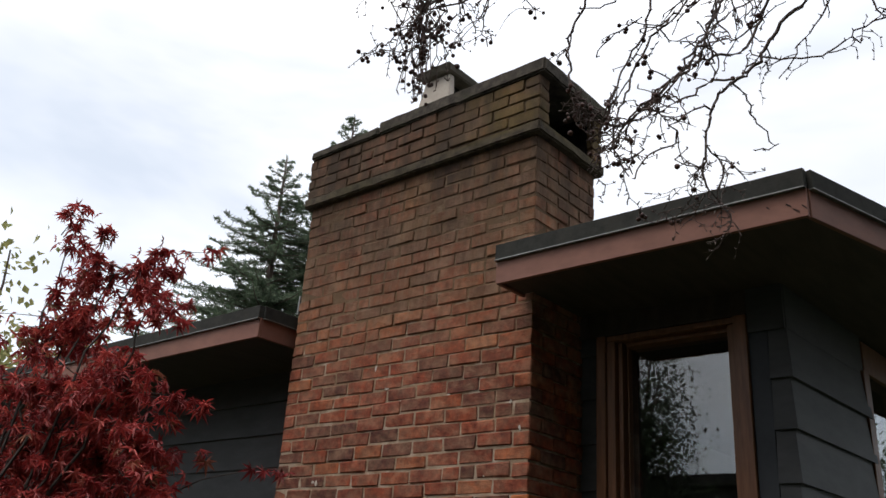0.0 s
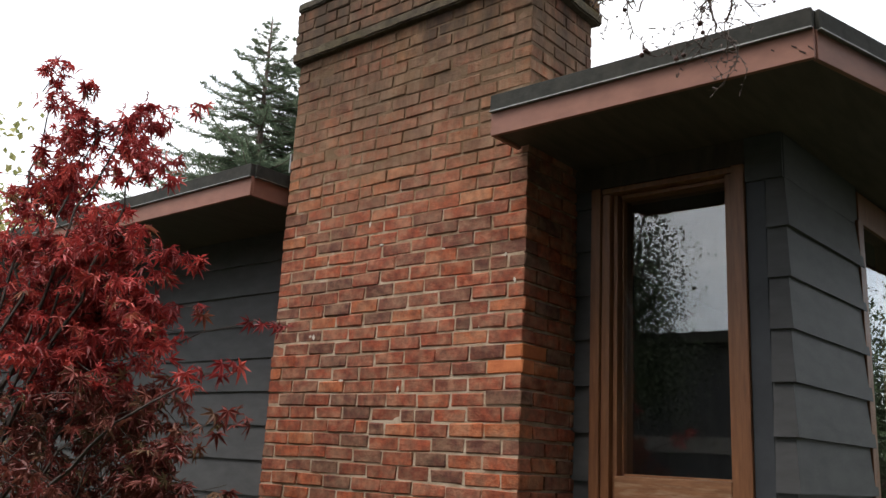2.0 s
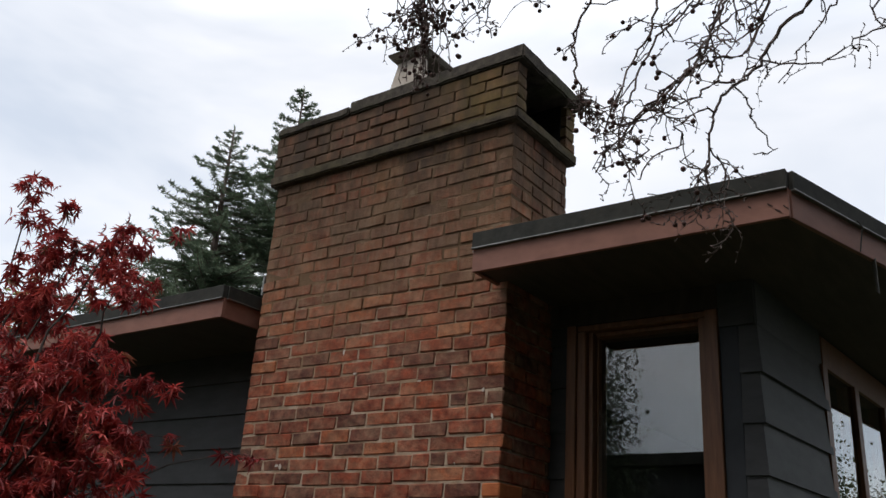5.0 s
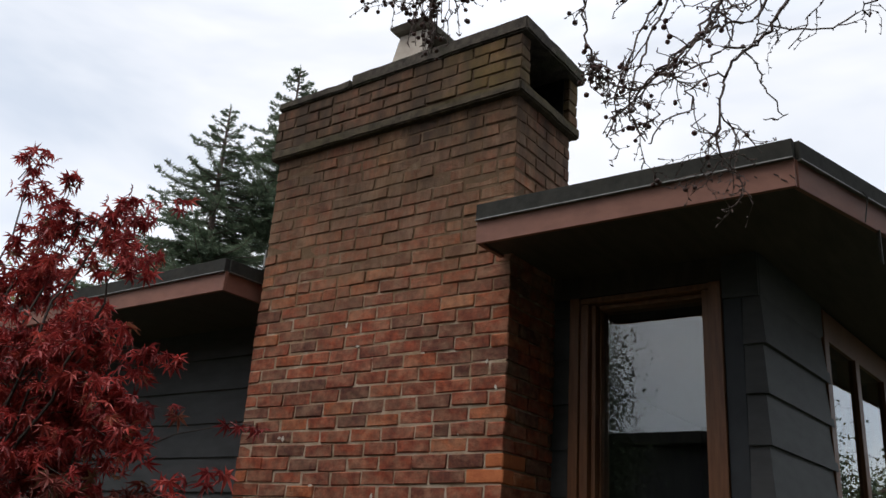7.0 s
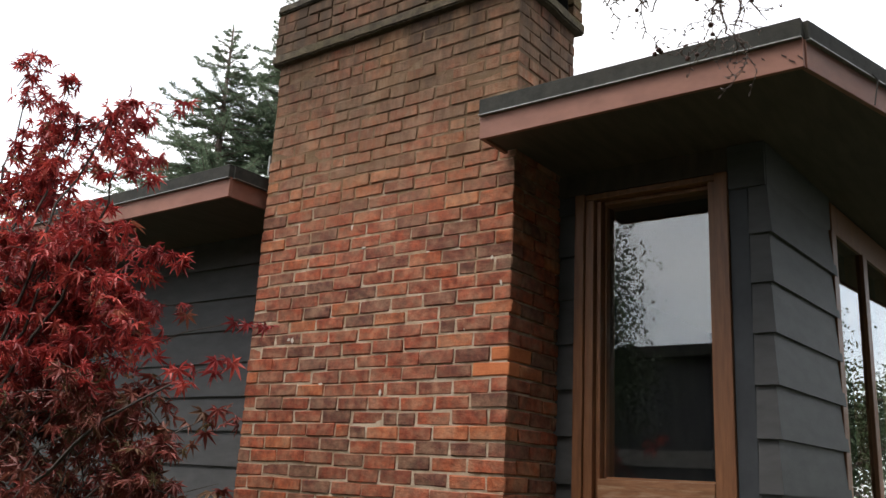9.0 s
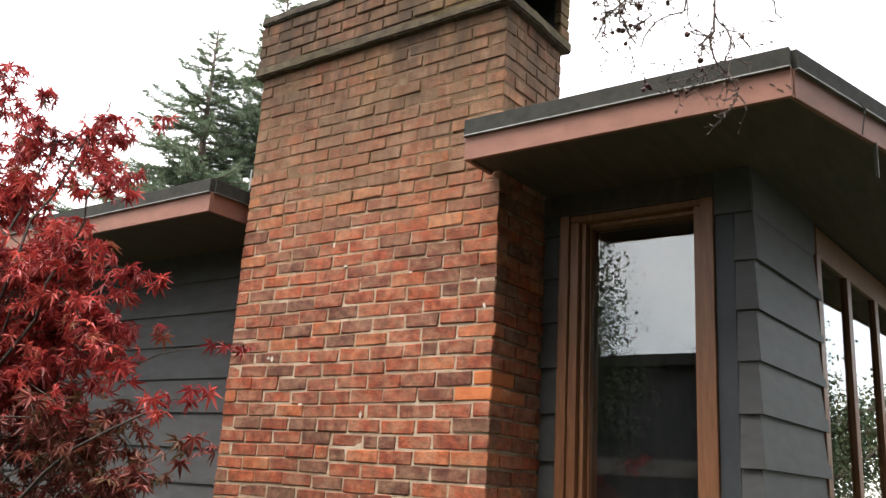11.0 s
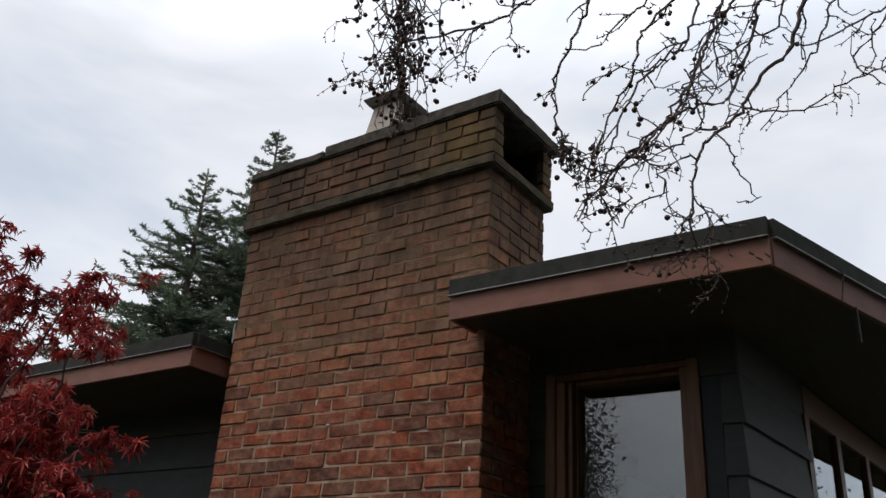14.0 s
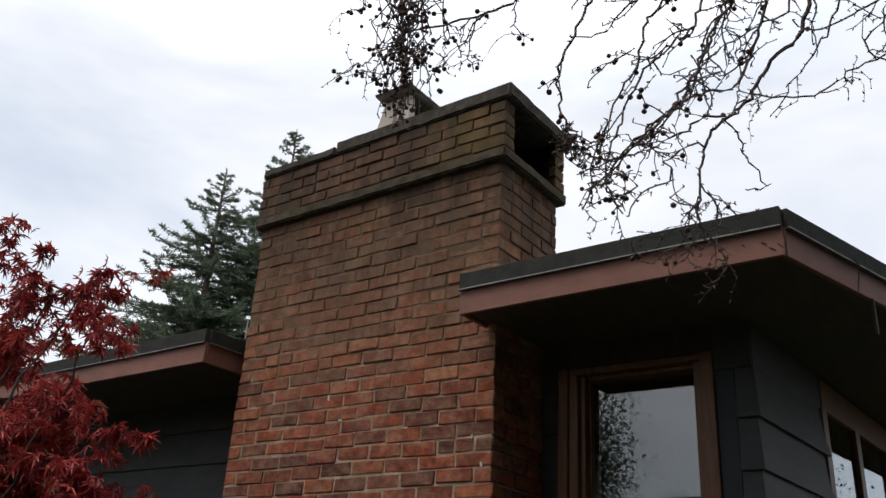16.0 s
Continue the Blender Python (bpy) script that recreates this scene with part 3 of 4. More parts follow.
def lay_side(row, z, xs, y0, y1, sign):
    """The course of a return, behind the corner brick."""
    cz = z + HZ / 2 + JOINT / 2
    y = y0 + (FULL if row % 2 == 0 else 0.092) + JOINT
    while y1 - y > 0.03:
        ln = min(FULL, y1 - y)
        kind = "full" if ln > 0.12 else "half"
        lay(kind, xs - sign * 0.046, y + ln / 2, cz, 90, False, ln / (FULL if kind == "full" else HALF))
        y += ln + JOINT


for row in range(-28, 27):
    z = Z_ROW + row * COURSE
    lay_front(row, z, XL, XR, YF, row >= -8)
    lay_side(row, z, XR, YF, YB, 1)
    lay_side(row, z, XL, YF, YB, -1)
# the top stage, flush with the band, open at its end towards the bay
TP = 0.03
for row in range(4):
    z = Z_BAND1 + 0.002 + row * COURSE
    lay_front(row + 1, z, XL - TP, XR + TP, YF - TP, False, "half")
    lay_side(row + 1, z, XL - TP, YF - TP, YB + TP, -1)
    lay_side(1, z, XR + TP, YB - 0.17, YB + TP, 1)
    x = XL
    while x < XR - 0.1:
        lay("full", x + FULL / 2, YB + TP - 0.046, z + COURSE / 2, 180, False)
        x += FULL + JOINT
tagged(mesh_part("brickwork", joined_v, joined_f, brick_join_mat, chimney), kind="stuff")
part("mortar_core", box(XL + 0.008, XR - 0.011, YF + 0.0045, YB - 0.006, 0.0, Z_BAND0 + 0.004), mortar_mat, chimney, "pale lime mortar, dirty higher up")
part("mortar_upper", box(XL + 0.006, XR - 0.0055, YF + 0.0035, YB - 0.005, 3.05, Z_BAND0 + 0.006), mortar_mat, chimney)
part("mortar_front", box(XL - TP + 0.008, XR + TP - 0.03, YF - TP + 0.007, YF - TP + 0.085, Z_BAND1 - 0.01, Z_CAP0), mortar_mat, chimney)
part("mortar_back", box(XL - TP + 0.008, XR + TP - 0.03, YB + TP - 0.085, YB + TP - 0.0075, Z_BAND1 - 0.01, Z_CAP0), mortar_mat, chimney)
part("mortar_end", box(XL - TP + 0.008, XL + 0.06, YF + 0.056, YB - 0.056, Z_BAND1 - 0.01, Z_CAP0), mortar_mat, chimney)
part("flue_floor", box(XL + 0.062, XR + TP - 0.02, YF + 0.056, YB - 0.056, Z_BAND1 - 0.03, Z_BAND1 + 0.005), soot_mat, chimney, "sooty flue floor")
part("flue_lining", box(XR - 0.62, XR - 0.005, YF + 0.058, YF + 0.075, Z_BAND1 + 0.006, Z_CAP0), soot_mat, chimney, "sooty flue lining")
part("flue_lining", box(XR - 0.62, XR - 0.005, YB - 0.075, YB - 0.058, Z_BAND1 + 0.006, Z_CAP0), soot_mat, chimney, "sooty flue lining")
part("flue_divider", box(XR - 0.62, XR - 0.55, YF + 0.056, YB - 0.056, Z_BAND1 + 0.006, Z_CAP0), soot_mat, chimney, "sooty flue wall")


def rough_slab(x0, x1, y0, y1, z0, z1, seed, amount=0.006):
    bm = box(x0, x1, y0, y1, z0, z1)
    n = max(2, int((x1 - x0) / 0.07))
    bmesh.ops.subdivide_edges(bm, edges=[e for e in bm.edges if abs(e.verts[0].co.x - e.verts[1].co.x) > 0.1], cuts=n, use_grid_fill=True)
    bmesh.ops.subdivide_edges(bm, edges=[e for e in bm.edges if abs(e.verts[0].co.y - e.verts[1].co.y) > 0.1], cuts=7, use_grid_fill=True)
    bmesh.ops.bevel(bm, geom=[e for e in bm.edges if len(e.link_faces) == 2 and e.calc_face_angle(0) > 0.7], offset=0.009, segments=2, affect="EDGES")
    for v in bm.verts:
        v.co += noise.noise_vector(v.co * 17 + Vector((seed, 0, 0))) * amount + noise.noise_vector(v.co * 60) * amount * 0.4
    return bm


part("band", rough_slab(XL - 0.04, XR + 0.04, YF - 0.04, YB + 0.04, Z_BAND0, Z_BAND1, 3), moss_band_mat, chimney, "mossy projecting mortar band")
part("cap_slab", rough_slab(XL - 0.028, -3.305, YF - 0.045, YB + 0.045, Z_CAP0, Z_CAP0 + 0.055, 5), concrete_mat, chimney, "weathered dark concrete cap slab")
part("cap_slab", rough_slab(-3.298, XR + 0.068, YF - 0.045, YB + 0.045, Z_CAP0, Z_CAP0 + 0.082, 9), concrete_mat, chimney, "weathered dark concrete cap slab")


def frustum(cx, cy, z0, z1, a0, b0, a1, b1):
    bm = box(-0.5, 0.5, -0.5, 0.5, z0, z1)
    for v in bm.verts:
        k = v.co.z > (z0 + z1) / 2
        v.co.x, v.co.y = cx + v.co.x * (a1 if k else a0), cy + v.co.y * (b1 if k else b0)
    bmesh.ops.bevel(bm, geom=list(bm.edges), offset=0.006, segments=2, affect="EDGES")
    return bm


PX, PY = -3.008, 3.40
POT_Z0, POT_Z1 = 4.2, 4.55


def pot_wall(u0, u1, v0, v1, inset=0.0):
    """A slab of the tapered pot; u and v are shares of its half width and half depth."""
    bm = box(-0.5, 0.5, -0.5, 0.5, POT_Z0, POT_Z1 - inset)
    for v in bm.verts:
        half = (0.095, 0.155) if v.co.z > 4.4 else (0.145, 0.205)
        v.co.x, v.co.y = PX + half[0] * (u1 if v.co.x > 0 else u0), PY + half[1] * (v1 if v.co.y > 0 else v0)
    bmesh.ops.bevel(bm, geom=list(bm.edges), offset=0.004, segments=2, affect="EDGES")
    return bm


pot = part("chimney_pot", pot_wall(-1, 1, -1, -0.72), pot_mat, chimney, "pale tapered clay chimney pot, open at one side")
part("back_slab", pot_wall(-1, 1, 0.72, 1), pot_mat, pot)
part("side_slab", pot_wall(-1, -0.6, -0.715, 0.715), pot_mat, pot)
part("pot_lining", pot_wall(-0.595, 0.35, -0.71, 0.71, 0.004), soot_mat, pot, "sooty inside of the pot")
part("pot_lid", frustum(PX, PY, 4.552, 4.586, 0.23, 0.37, 0.28, 0.44), lid_mat, pot, "grey flat stone lid")
part("step_flashing", box(XL - 0.016, XL - 0.004, YF + 0.0, YF + 0.05, 3.15, 3.27, 0.002), lip_mat, chimney, "bent grey metal flashing at the brick edge")


def smear(x, z, w, h, seed):
    """A dried fleck of mortar on a brick's face."""
    r = random.Random(seed)
    n = 9
    ring = [(x + math.cos(6.283 * i / n) * w * r.uniform(0.5, 1.1), z + math.sin(6.283 * i / n) * h * r.uniform(0.5, 1.1)) for i in range(n)]
    vs = [(a, YF - 0.0012, c) for a, c in ring] + [(a, YF + 0.006, c) for a, c in ring]
    fs = [tuple(range(n))] + [(i, i + n, (i + 1) % n + n, (i + 1) % n) for i in range(n)]
    return mesh_part("mortar_fleck", vs, fs, fleck_mat, chimney)


for i, (x, z, w, h) in enumerate(((-2.445, 2.185, 0.009, 0.014), (-2.425, 2.17, 0.006, 0.02), (-3.535, 2.165, 0.011, 0.016), (-3.56, 2.17, 0.012, 0.01), (-2.235, 2.36, 0.008, 0.014), (-2.29, 2.48, 0.007, 0.011), (-2.66, 2.55, 0.012, 0.018), (-3.08, 2.62, 0.02, 0.006), (-3.17, 2.74, 0.008, 0.02), (-3.3, 1.93, 0.02, 0.008), (-2.9, 1.88, 0.01, 0.02))):
    smear(x, z, w, h, i)

# ---- trees ----
def leaf_cloud(name, spots, shape, fold, size, material, parent, seed, droop=0.6):
    """Leaves as one mesh: each a star or blade about its own spot."""
    r = random.Random(seed)
    verts, faces = [], []
    for p in spots:
        s = size * r.uniform(0.65, 1.25)
        q = Euler((r.gauss(-1.1 * droop, 0.5), r.gauss(0, 0.45), r.uniform(0, 6.3))).to_matrix()
        base = len(verts)
        for x, y, z in shape:
            v = q @ Vector((x * s, y * s, z * s * fold))
            verts.append((p[0] + v.x, p[1] + v.y, p[2] + v.z))
        k = len(shape)
        faces.extend((base, base + i, base + i + 1) for i in range(1, k - 1))
    return mesh_part(name, verts, faces, material, parent)


def star_leaf(lobes=7):
    """A palmate outline: narrow lobes round a base point at the stalk."""
    pts = [(0.0, 0.0, 0.0)]
    for i in range(lobes):
        a = radians(-125 + 250 * i / (lobes - 1))
        ln = 1.0 - 0.45 * (abs(i - (lobes - 1) / 2) / ((lobes - 1) / 2)) ** 1.5
        if i:
            am = a - radians(125 / (lobes - 1))
            pts.append((0.27 * math.sin(am), 0.27 * math.cos(am), 0.05))
        w = radians(11)
        pts.append((0.5 * ln * math.sin(a - w), 0.5 * ln * math.cos(a - w), -0.04))
        pts.append((ln * math.sin(a), ln * math.cos(a), -0.3))
        pts.append((0.5 * ln * math.sin(a + w), 0.5 * ln * math.cos(a + w), -0.04))
    return pts


def wander(r, a, b, steps, amp, r0, r1, sag=0.0):
    a, b = Vector(a), Vector(b)
    path, off = [], Vector()
    for i in range(steps + 1):
        t = i / steps
        off = off * 0.6 + Vector((r.gauss(0, 1), r.gauss(0, 1), r.gauss(0, 1))) * amp
        p = a.lerp(b, t) + off * math.sin(math.pi * min(t * 1.2, 1)) + Vector((0, 0, sag * 4 * t * (1 - t)))
        path.append((p, r0 + (r1 - r0) * t))
    return path


# red maple beside the left wall
def build_maple():
    r = random.Random(21)
    tree = thing("maple_tree", "red-leaved Japanese maple in autumn beside the house wall", "tree")
    root = Vector((-4.05, 1.45, 0.0))
    fork = Vector((-3.95, 1.5, 0.75))
    stems = [wander(r, root, fork, 6, 0.02, 0.07, 0.05)]
    # tiers of foliage: x, z, half width, half height, leaves
    tiers = [(-4.45, 3.36, 0.19, 0.08, 50), (-4.1, 3.1, 0.24, 0.11, 65), (-3.74, 2.97, 0.26, 0.14, 230), (-3.45, 2.92, 0.11, 0.12, 60), (-3.27, 2.71, 0.09, 0.06, 48),
             (-4.15, 2.72, 0.42, 0.17, 350), (-3.74, 2.38, 0.32, 0.12, 620), (-3.34, 2.36, 0.16, 0.07, 90), (-4.15, 2.2, 0.4, 0.26, 760), (-3.62, 2.12, 0.33, 0.13, 520),
             (-3.12, 2.06, 0.13, 0.13, 150), (-3.55, 1.85, 0.32, 0.12, 400), (-2.58, 1.78, 0.08, 0.03, 14), (-3.05, 1.7, 0.19, 0.11, 150), (-3.65, 1.6, 0.42, 0.18, 420), (-2.8, 1.5, 0.2, 0.17, 150), (-3.3, 1.32, 0.5, 0.24, 600)]
    spots = ([], [])
    for cx, cz, wide, tall, n in tiers:
        n = int(n * (0.8 if cz > 2.6 else 1.3 if cz < 1.9 and n > 20 else 1.0))
        depth = 0.6 * wide + 0.05
        c = Vector((cx, 1.85 - 0.1 * (cx + 3.4), cz))
        # low tiers take the leaf colour with shade painted in
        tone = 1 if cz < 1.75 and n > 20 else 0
        hub = fork.lerp(c, 0.55) + Vector((r.gauss(0, 0.05), r.gauss(0, 0.05), r.uniform(0.0, 0.15)))
        stems.append(wander(r, fork, hub, 6, 0.03, 0.018, 0.008, 0.05))
        stems.append(wander(r, hub, c, 6, 0.025, 0.008, 0.003, 0.03))
        twigs = []
        far = 1.1 if cz > 2.6 else 1.7
        for _ in range(max(3, n // 14)):
            e = c + Vector((max(-1.7, min(far, r.gauss(0, 0.85))) * wide, max(-0.45 if cz > 2.6 else -2.0, r.gauss(0, 0.8)) * depth, max(-1.6, min(1.6, r.gauss(0, 0.85))) * tall))
            tw = wander(r, c + Vector((r.gauss(0, 0.25) * wide, r.gauss(0, 0.2) * depth, r.gauss(0, 0.2) * tall)), e, 4, 0.012, 0.0032, 0.0012, 0.02)
            stems.append(tw)
            twigs.append(tw)
        for _ in range(n):
            tw = r.choice(twigs)
            p, _r = tw[r.choice((1, 2, 3, 4, 4))]
            spots[tone].append(p + Vector((r.gauss(0, 0.026), r.gauss(0, 0.026), r.gauss(-0.012, 0.018))))
    # one long shoot that reaches the chimney
    shoot = wander(r, (-3.35, 2.1, 1.95), (-2.97, 2.42, 2.1), 7, 0.012, 0.004, 0.0012, 0.05)
    stems.append(shoot)
    spots[0].extend(shoot[k][0] + Vector((r.gauss(0, 0.015), r.gauss(0, 0.015), -0.01)) for k in (5, 6, 6, 7, 7, 7))
    v, f = tube(stems, 5)
    mesh_part("trunk", v, f, maple_bark_mat, tree, "slender grey branching stems")
    leaf_cloud("crown", spots[0], star_leaf(), 0.8, 0.06, leaf_mat, tree, 5, 0.9)
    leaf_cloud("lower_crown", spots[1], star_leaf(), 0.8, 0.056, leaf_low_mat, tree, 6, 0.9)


build_maple()


# bare fruit tree whose hanging branches cross the sky
def branch_depth(x):
    """The hanging branches stand nearer the house towards the trunk."""
    for (x0, y0), (x1, y1) in (((-2.2, 1.72), (-1.49, 1.52)), ((-1.49, 1.52), (-1.09, 1.75)), ((-1.09, 1.75), (-0.89, 1.85)), ((-0.89, 1.85), (-0.71, 2.15)), ((-0.71, 2.15), (0.2, 2.35))):
        if x <= x1:
            break
    return y0 + (y1 - y0) * (x - x0) / (x1 - x0)


def bent(r, knots, r0, r1, jitter=0.004):
    """A crooked limb through a few knots (x, z), tapering from r0 to r1."""
    pts = [Vector((x, branch_depth(x), z)) for x, z in knots]
    pts = [pts[0] * 2 - pts[1]] + pts + [pts[-1] * 2 - pts[-2]]
    path, spans = [], len(pts) - 3
    for k in range(spans):
        a, b, c, d = pts[k:k + 4]
        n = max(3, int((c - b).length / 0.022))
        for i in range(n + (k == spans - 1)):
            t = i / n
            p = 0.5 * (2 * b + (c - a) * t + (2 * a - 5 * b + 4 * c - d) * t * t + (3 * b - a - 3 * c + d) * t ** 3)
            u = (k + t) / spans
            path.append((p + Vector((r.gauss(0, jitter), r.gauss(0, jitter), r.gauss(0, jitter))), 0.82 * (r0 + (r1 - r0) * u)))
    return path


def build_fruit_tree():
    r = random.Random(4)
    tree = thing("fruit_tree", "bare hanging branches with small dried dark fruits", "tree")
    root, crotch, top = Vector((1.7, 2.1, 0.0)), Vector((1.5, 2.1, 2.9)), Vector((0.35, 2.05, 4.75))
    bough_end = Vector((-1.3, 1.75, 4.5))
    stems, berries = [], []
    stems.append(wander(r, root, crotch, 8, 0.02, 0.12, 0.09))
    stems.append(wander(r, crotch, top, 8, 0.03, 0.085, 0.045, 0.25))
    bough = wander(r, top, bough_end, 10, 0.02, 0.045, 0.018, 0.06)
    stems.append(bough)

    def fruit_at(s):
        for _ in range(r.choice((1, 1, 1, 2, 3))):
            e = s + Vector((r.gauss(0, 0.013), r.gauss(0, 0.013), -r.uniform(0.008, 0.03)))
            stems.append([(s, 0.0011), (e, 0.0009)])
            berries.append(e)

    def spurs(s, n, size):
        for _ in range(n):
            e = s + Vector((r.gauss(0, 1), r.gauss(0, 1), r.gauss(0, 1))).normalized() * r.uniform(0.4, 1.0) * size
            stems.append([(s, 0.0021), (e, 0.0012)])

    def offshoot(p, d, ln, rad, depth, fruit):
        path, s = [(p, rad)], p.copy()
        n = max(3, int(ln / 0.022))
        for i in range(n):
            d = (d + Vector((r.gauss(0, 0.33), r.gauss(0, 0.25), r.gauss(-0.02, 0.33)))).normalized()
            s = s + d * ln / n
            path.append((s, rad * (1 - 0.45 * (i + 1) / n)))
            spurs(s, r.choice((0, 1, 1, 2)), 0.013)
            if r.random() < fruit:
                fruit_at(s)
            if depth and r.random() < 0.3:
                offshoot(s, (d * 0.5 + Vector((r.gauss(0, 0.6), r.gauss(0, 0.4), r.gauss(-0.15, 0.6)))).normalized(), ln * r.uniform(0.35, 0.65), rad * 0.72, depth - 1, fruit)
        stems.append(path)

    def limb(knots, r0, r1, twiggy, fruit, high=False):
        """high: the limb comes down from the bough above; otherwise it forks from another."""
        path = bent(r, knots, r0, r1)
        if high:
            a = path[0][0]
            src = min((p for p, _r in bough), key=lambda p: (p - a - Vector((0.25, 0, 0.6))).length)
            stems.append(wander(r, src, a, 6, 0.012, r0 * 1.5, r0, 0.05))
        stems.append(path)
        for i, (p, rr) in enumerate(path[1:], 1):
            spurs(p, r.choice((0, 1, 1, 2)), 0.014)
            if r.random() < twiggy:
                run = (p - path[i - 1][0]).normalized()
                offshoot(p, (run * 0.7 + Vector((r.gauss(-0.1, 0.6), r.gauss(0, 0.4), r.gauss(-0.1, 0.5)))).normalized(), r.uniform(0.05, 0.17), min(0.0032, rr * 0.75), 1, fruit)
            if r.random() < fruit * 0.5:
                fruit_at(p)

    limb([(-0.51, 3.53), (-0.58, 3.31), (-0.66, 3.24), (-0.73, 3.1), (-0.78, 3.0), (-0.81, 2.9), (-0.83, 2.7), (-0.82, 2.63)], 0.0085, 0.003, 0.16, 0.02, True)
    limb([(-0.77, 3.02), (-0.74, 2.97), (-0.74, 2.92), (-0.71, 2.84), (-0.74, 2.82)], 0.0035, 0.0022, 0.05, 0.0)
    limb([(-0.82, 2.79), (-0.8, 2.75), (-0.8, 2.7), (-0.81, 2.64)], 0.003, 0.0018, 0.5, 0.03)
    limb([(-0.82, 2.76), (-0.84, 2.71), (-0.85, 2.66)], 0.003, 0.0018, 0.5, 0.05)
    limb([(-0.72, 3.14), (-0.64, 3.11), (-0.56, 3.1), (-0.45, 3.17), (-0.33, 3.21)], 0.0035, 0.003, 0.1, 0.0)
    limb([(-0.71, 3.18), (-0.70, 3.12), (-0.71, 3.07)], 0.003, 0.002, 0.1, 0.1)
    limb([(-0.63, 3.56), (-0.68, 3.36), (-0.74, 3.16), (-0.83, 3.05), (-0.89, 2.92), (-0.96, 2.85), (-1.02, 2.83), (-1.08, 2.88)], 0.006, 0.003, 0.3, 0.06, True)
    limb([(-0.73, 3.54), (-0.79, 3.25), (-0.84, 3.05), (-0.92, 2.9), (-1.01, 2.78), (-1.06, 2.69)], 0.0058, 0.0025, 0.32, 0.07, True)
    limb([(-0.77, 3.03), (-0.81, 3.0), (-0.85, 2.93), (-0.92, 2.85), (-1.04, 2.8)], 0.0045, 0.0025, 0.2, 0.04)
    limb([(-0.8, 2.92), (-0.83, 2.9), (-0.87, 2.84), (-0.87, 2.78), (-0.93, 2.73), (-0.96, 2.66)], 0.0038, 0.0025, 0.14, 0.02)
    limb([(-1.01, 3.44), (-1.06, 3.28), (-1.11, 3.12), (-1.11, 3.0), (-1.09, 2.91), (-1.08, 2.83)], 0.0052, 0.0028, 0.16, 0.06, True)
    limb([(-0.82, 3.47), (-0.9, 3.27), (-0.92, 3.14), (-0.97, 3.02), (-1.01, 2.9), (-1.04, 2.81)], 0.005, 0.0025, 0.26, 0.1, True)
    limb([(-0.86, 3.44), (-0.94, 3.32), (-1.0, 3.24), (-1.09, 3.22)], 0.004, 0.0022, 0.18, 0.06, True)
    limb([(-0.78, 3.5), (-0.82, 3.29), (-0.88, 3.16), (-0.94, 3.04), (-0.99, 2.88), (-1.01, 2.78), (-0.97, 2.67)], 0.005, 0.0025, 0.32, 0.09, True)
    limb([(-0.69, 3.56), (-0.78, 3.31), (-0.82, 3.13), (-0.87, 2.98), (-0.96, 2.84), (-1.01, 2.75)], 0.0055, 0.0025, 0.3, 0.07, True)
    limb([(-0.29, 3.41), (-0.44, 3.35), (-0.54, 3.32), (-0.59, 3.36)], 0.004, 0.0025, 0.2, 0.01, True)
    limb([(-0.42, 3.51), (-0.52, 3.28), (-0.59, 3.19), (-0.67, 3.06)], 0.0042, 0.002, 0.14, 0.02, True)
    limb([(-0.31, 3.4), (-0.37, 3.3), (-0.42, 3.23), (-0.35, 3.14)], 0.0045, 0.0025, 0.6, 0.02, True)
    limb([(-0.93, 3.18), (-1.0, 3.13), (-1.05, 3.05)], 0.003, 0.002, 0.2, 0.12)
    limb([(-0.56, 3.54), (-0.6, 3.41), (-0.67, 3.38), (-0.8, 3.19), (-0.84, 3.1)], 0.0045, 0.0025, 0.2, 0.04, True)
    limb([(-0.82, 2.65), (-0.85, 2.6), (-0.9, 2.565)], 0.0024, 0.0016, 0.4, 0.04)
    limb([(-0.82, 2.64), (-0.79, 2.59), (-0.81, 2.55)], 0.0024, 0.0016, 0.5, 0.0)
    # the limb that carries the hanging brush over the chimney pot
    limb([(-1.11, 3.44), (-1.23, 3.35), (-1.33, 3.29), (-1.42, 3.27), (-1.5, 3.25)], 0.005, 0.0032, 0.18, 0.05, True)
    limb([(-1.31, 3.3), (-1.33, 3.21), (-1.32, 3.11)], 0.003, 0.002, 0.4, 0.14)
    limb([(-1.5, 3.25), (-1.67, 3.26), (-1.86, 3.3)], 0.003, 0.002, 0.3, 0.08)
    limb([(-1.21, 3.45), (-1.22, 3.27), (-1.18, 3.23)], 0.0028, 0.002, 0.18, 0.2, True)
    limb([(-1.54, 3.5), (-1.51, 3.28), (-1.48, 3.1), (-1.48, 2.96)], 0.005, 0.002, 0.6, 0.25, True)
    limb([(-1.41, 3.47), (-1.39, 3.28), (-1.35, 3.16)], 0.003, 0.002, 0.4, 0.15, True)
    limb([(-1.8, 3.66), (-1.73, 3.49), (-1.82, 3.54)], 0.003, 0.002, 0.3, 0.08, True)

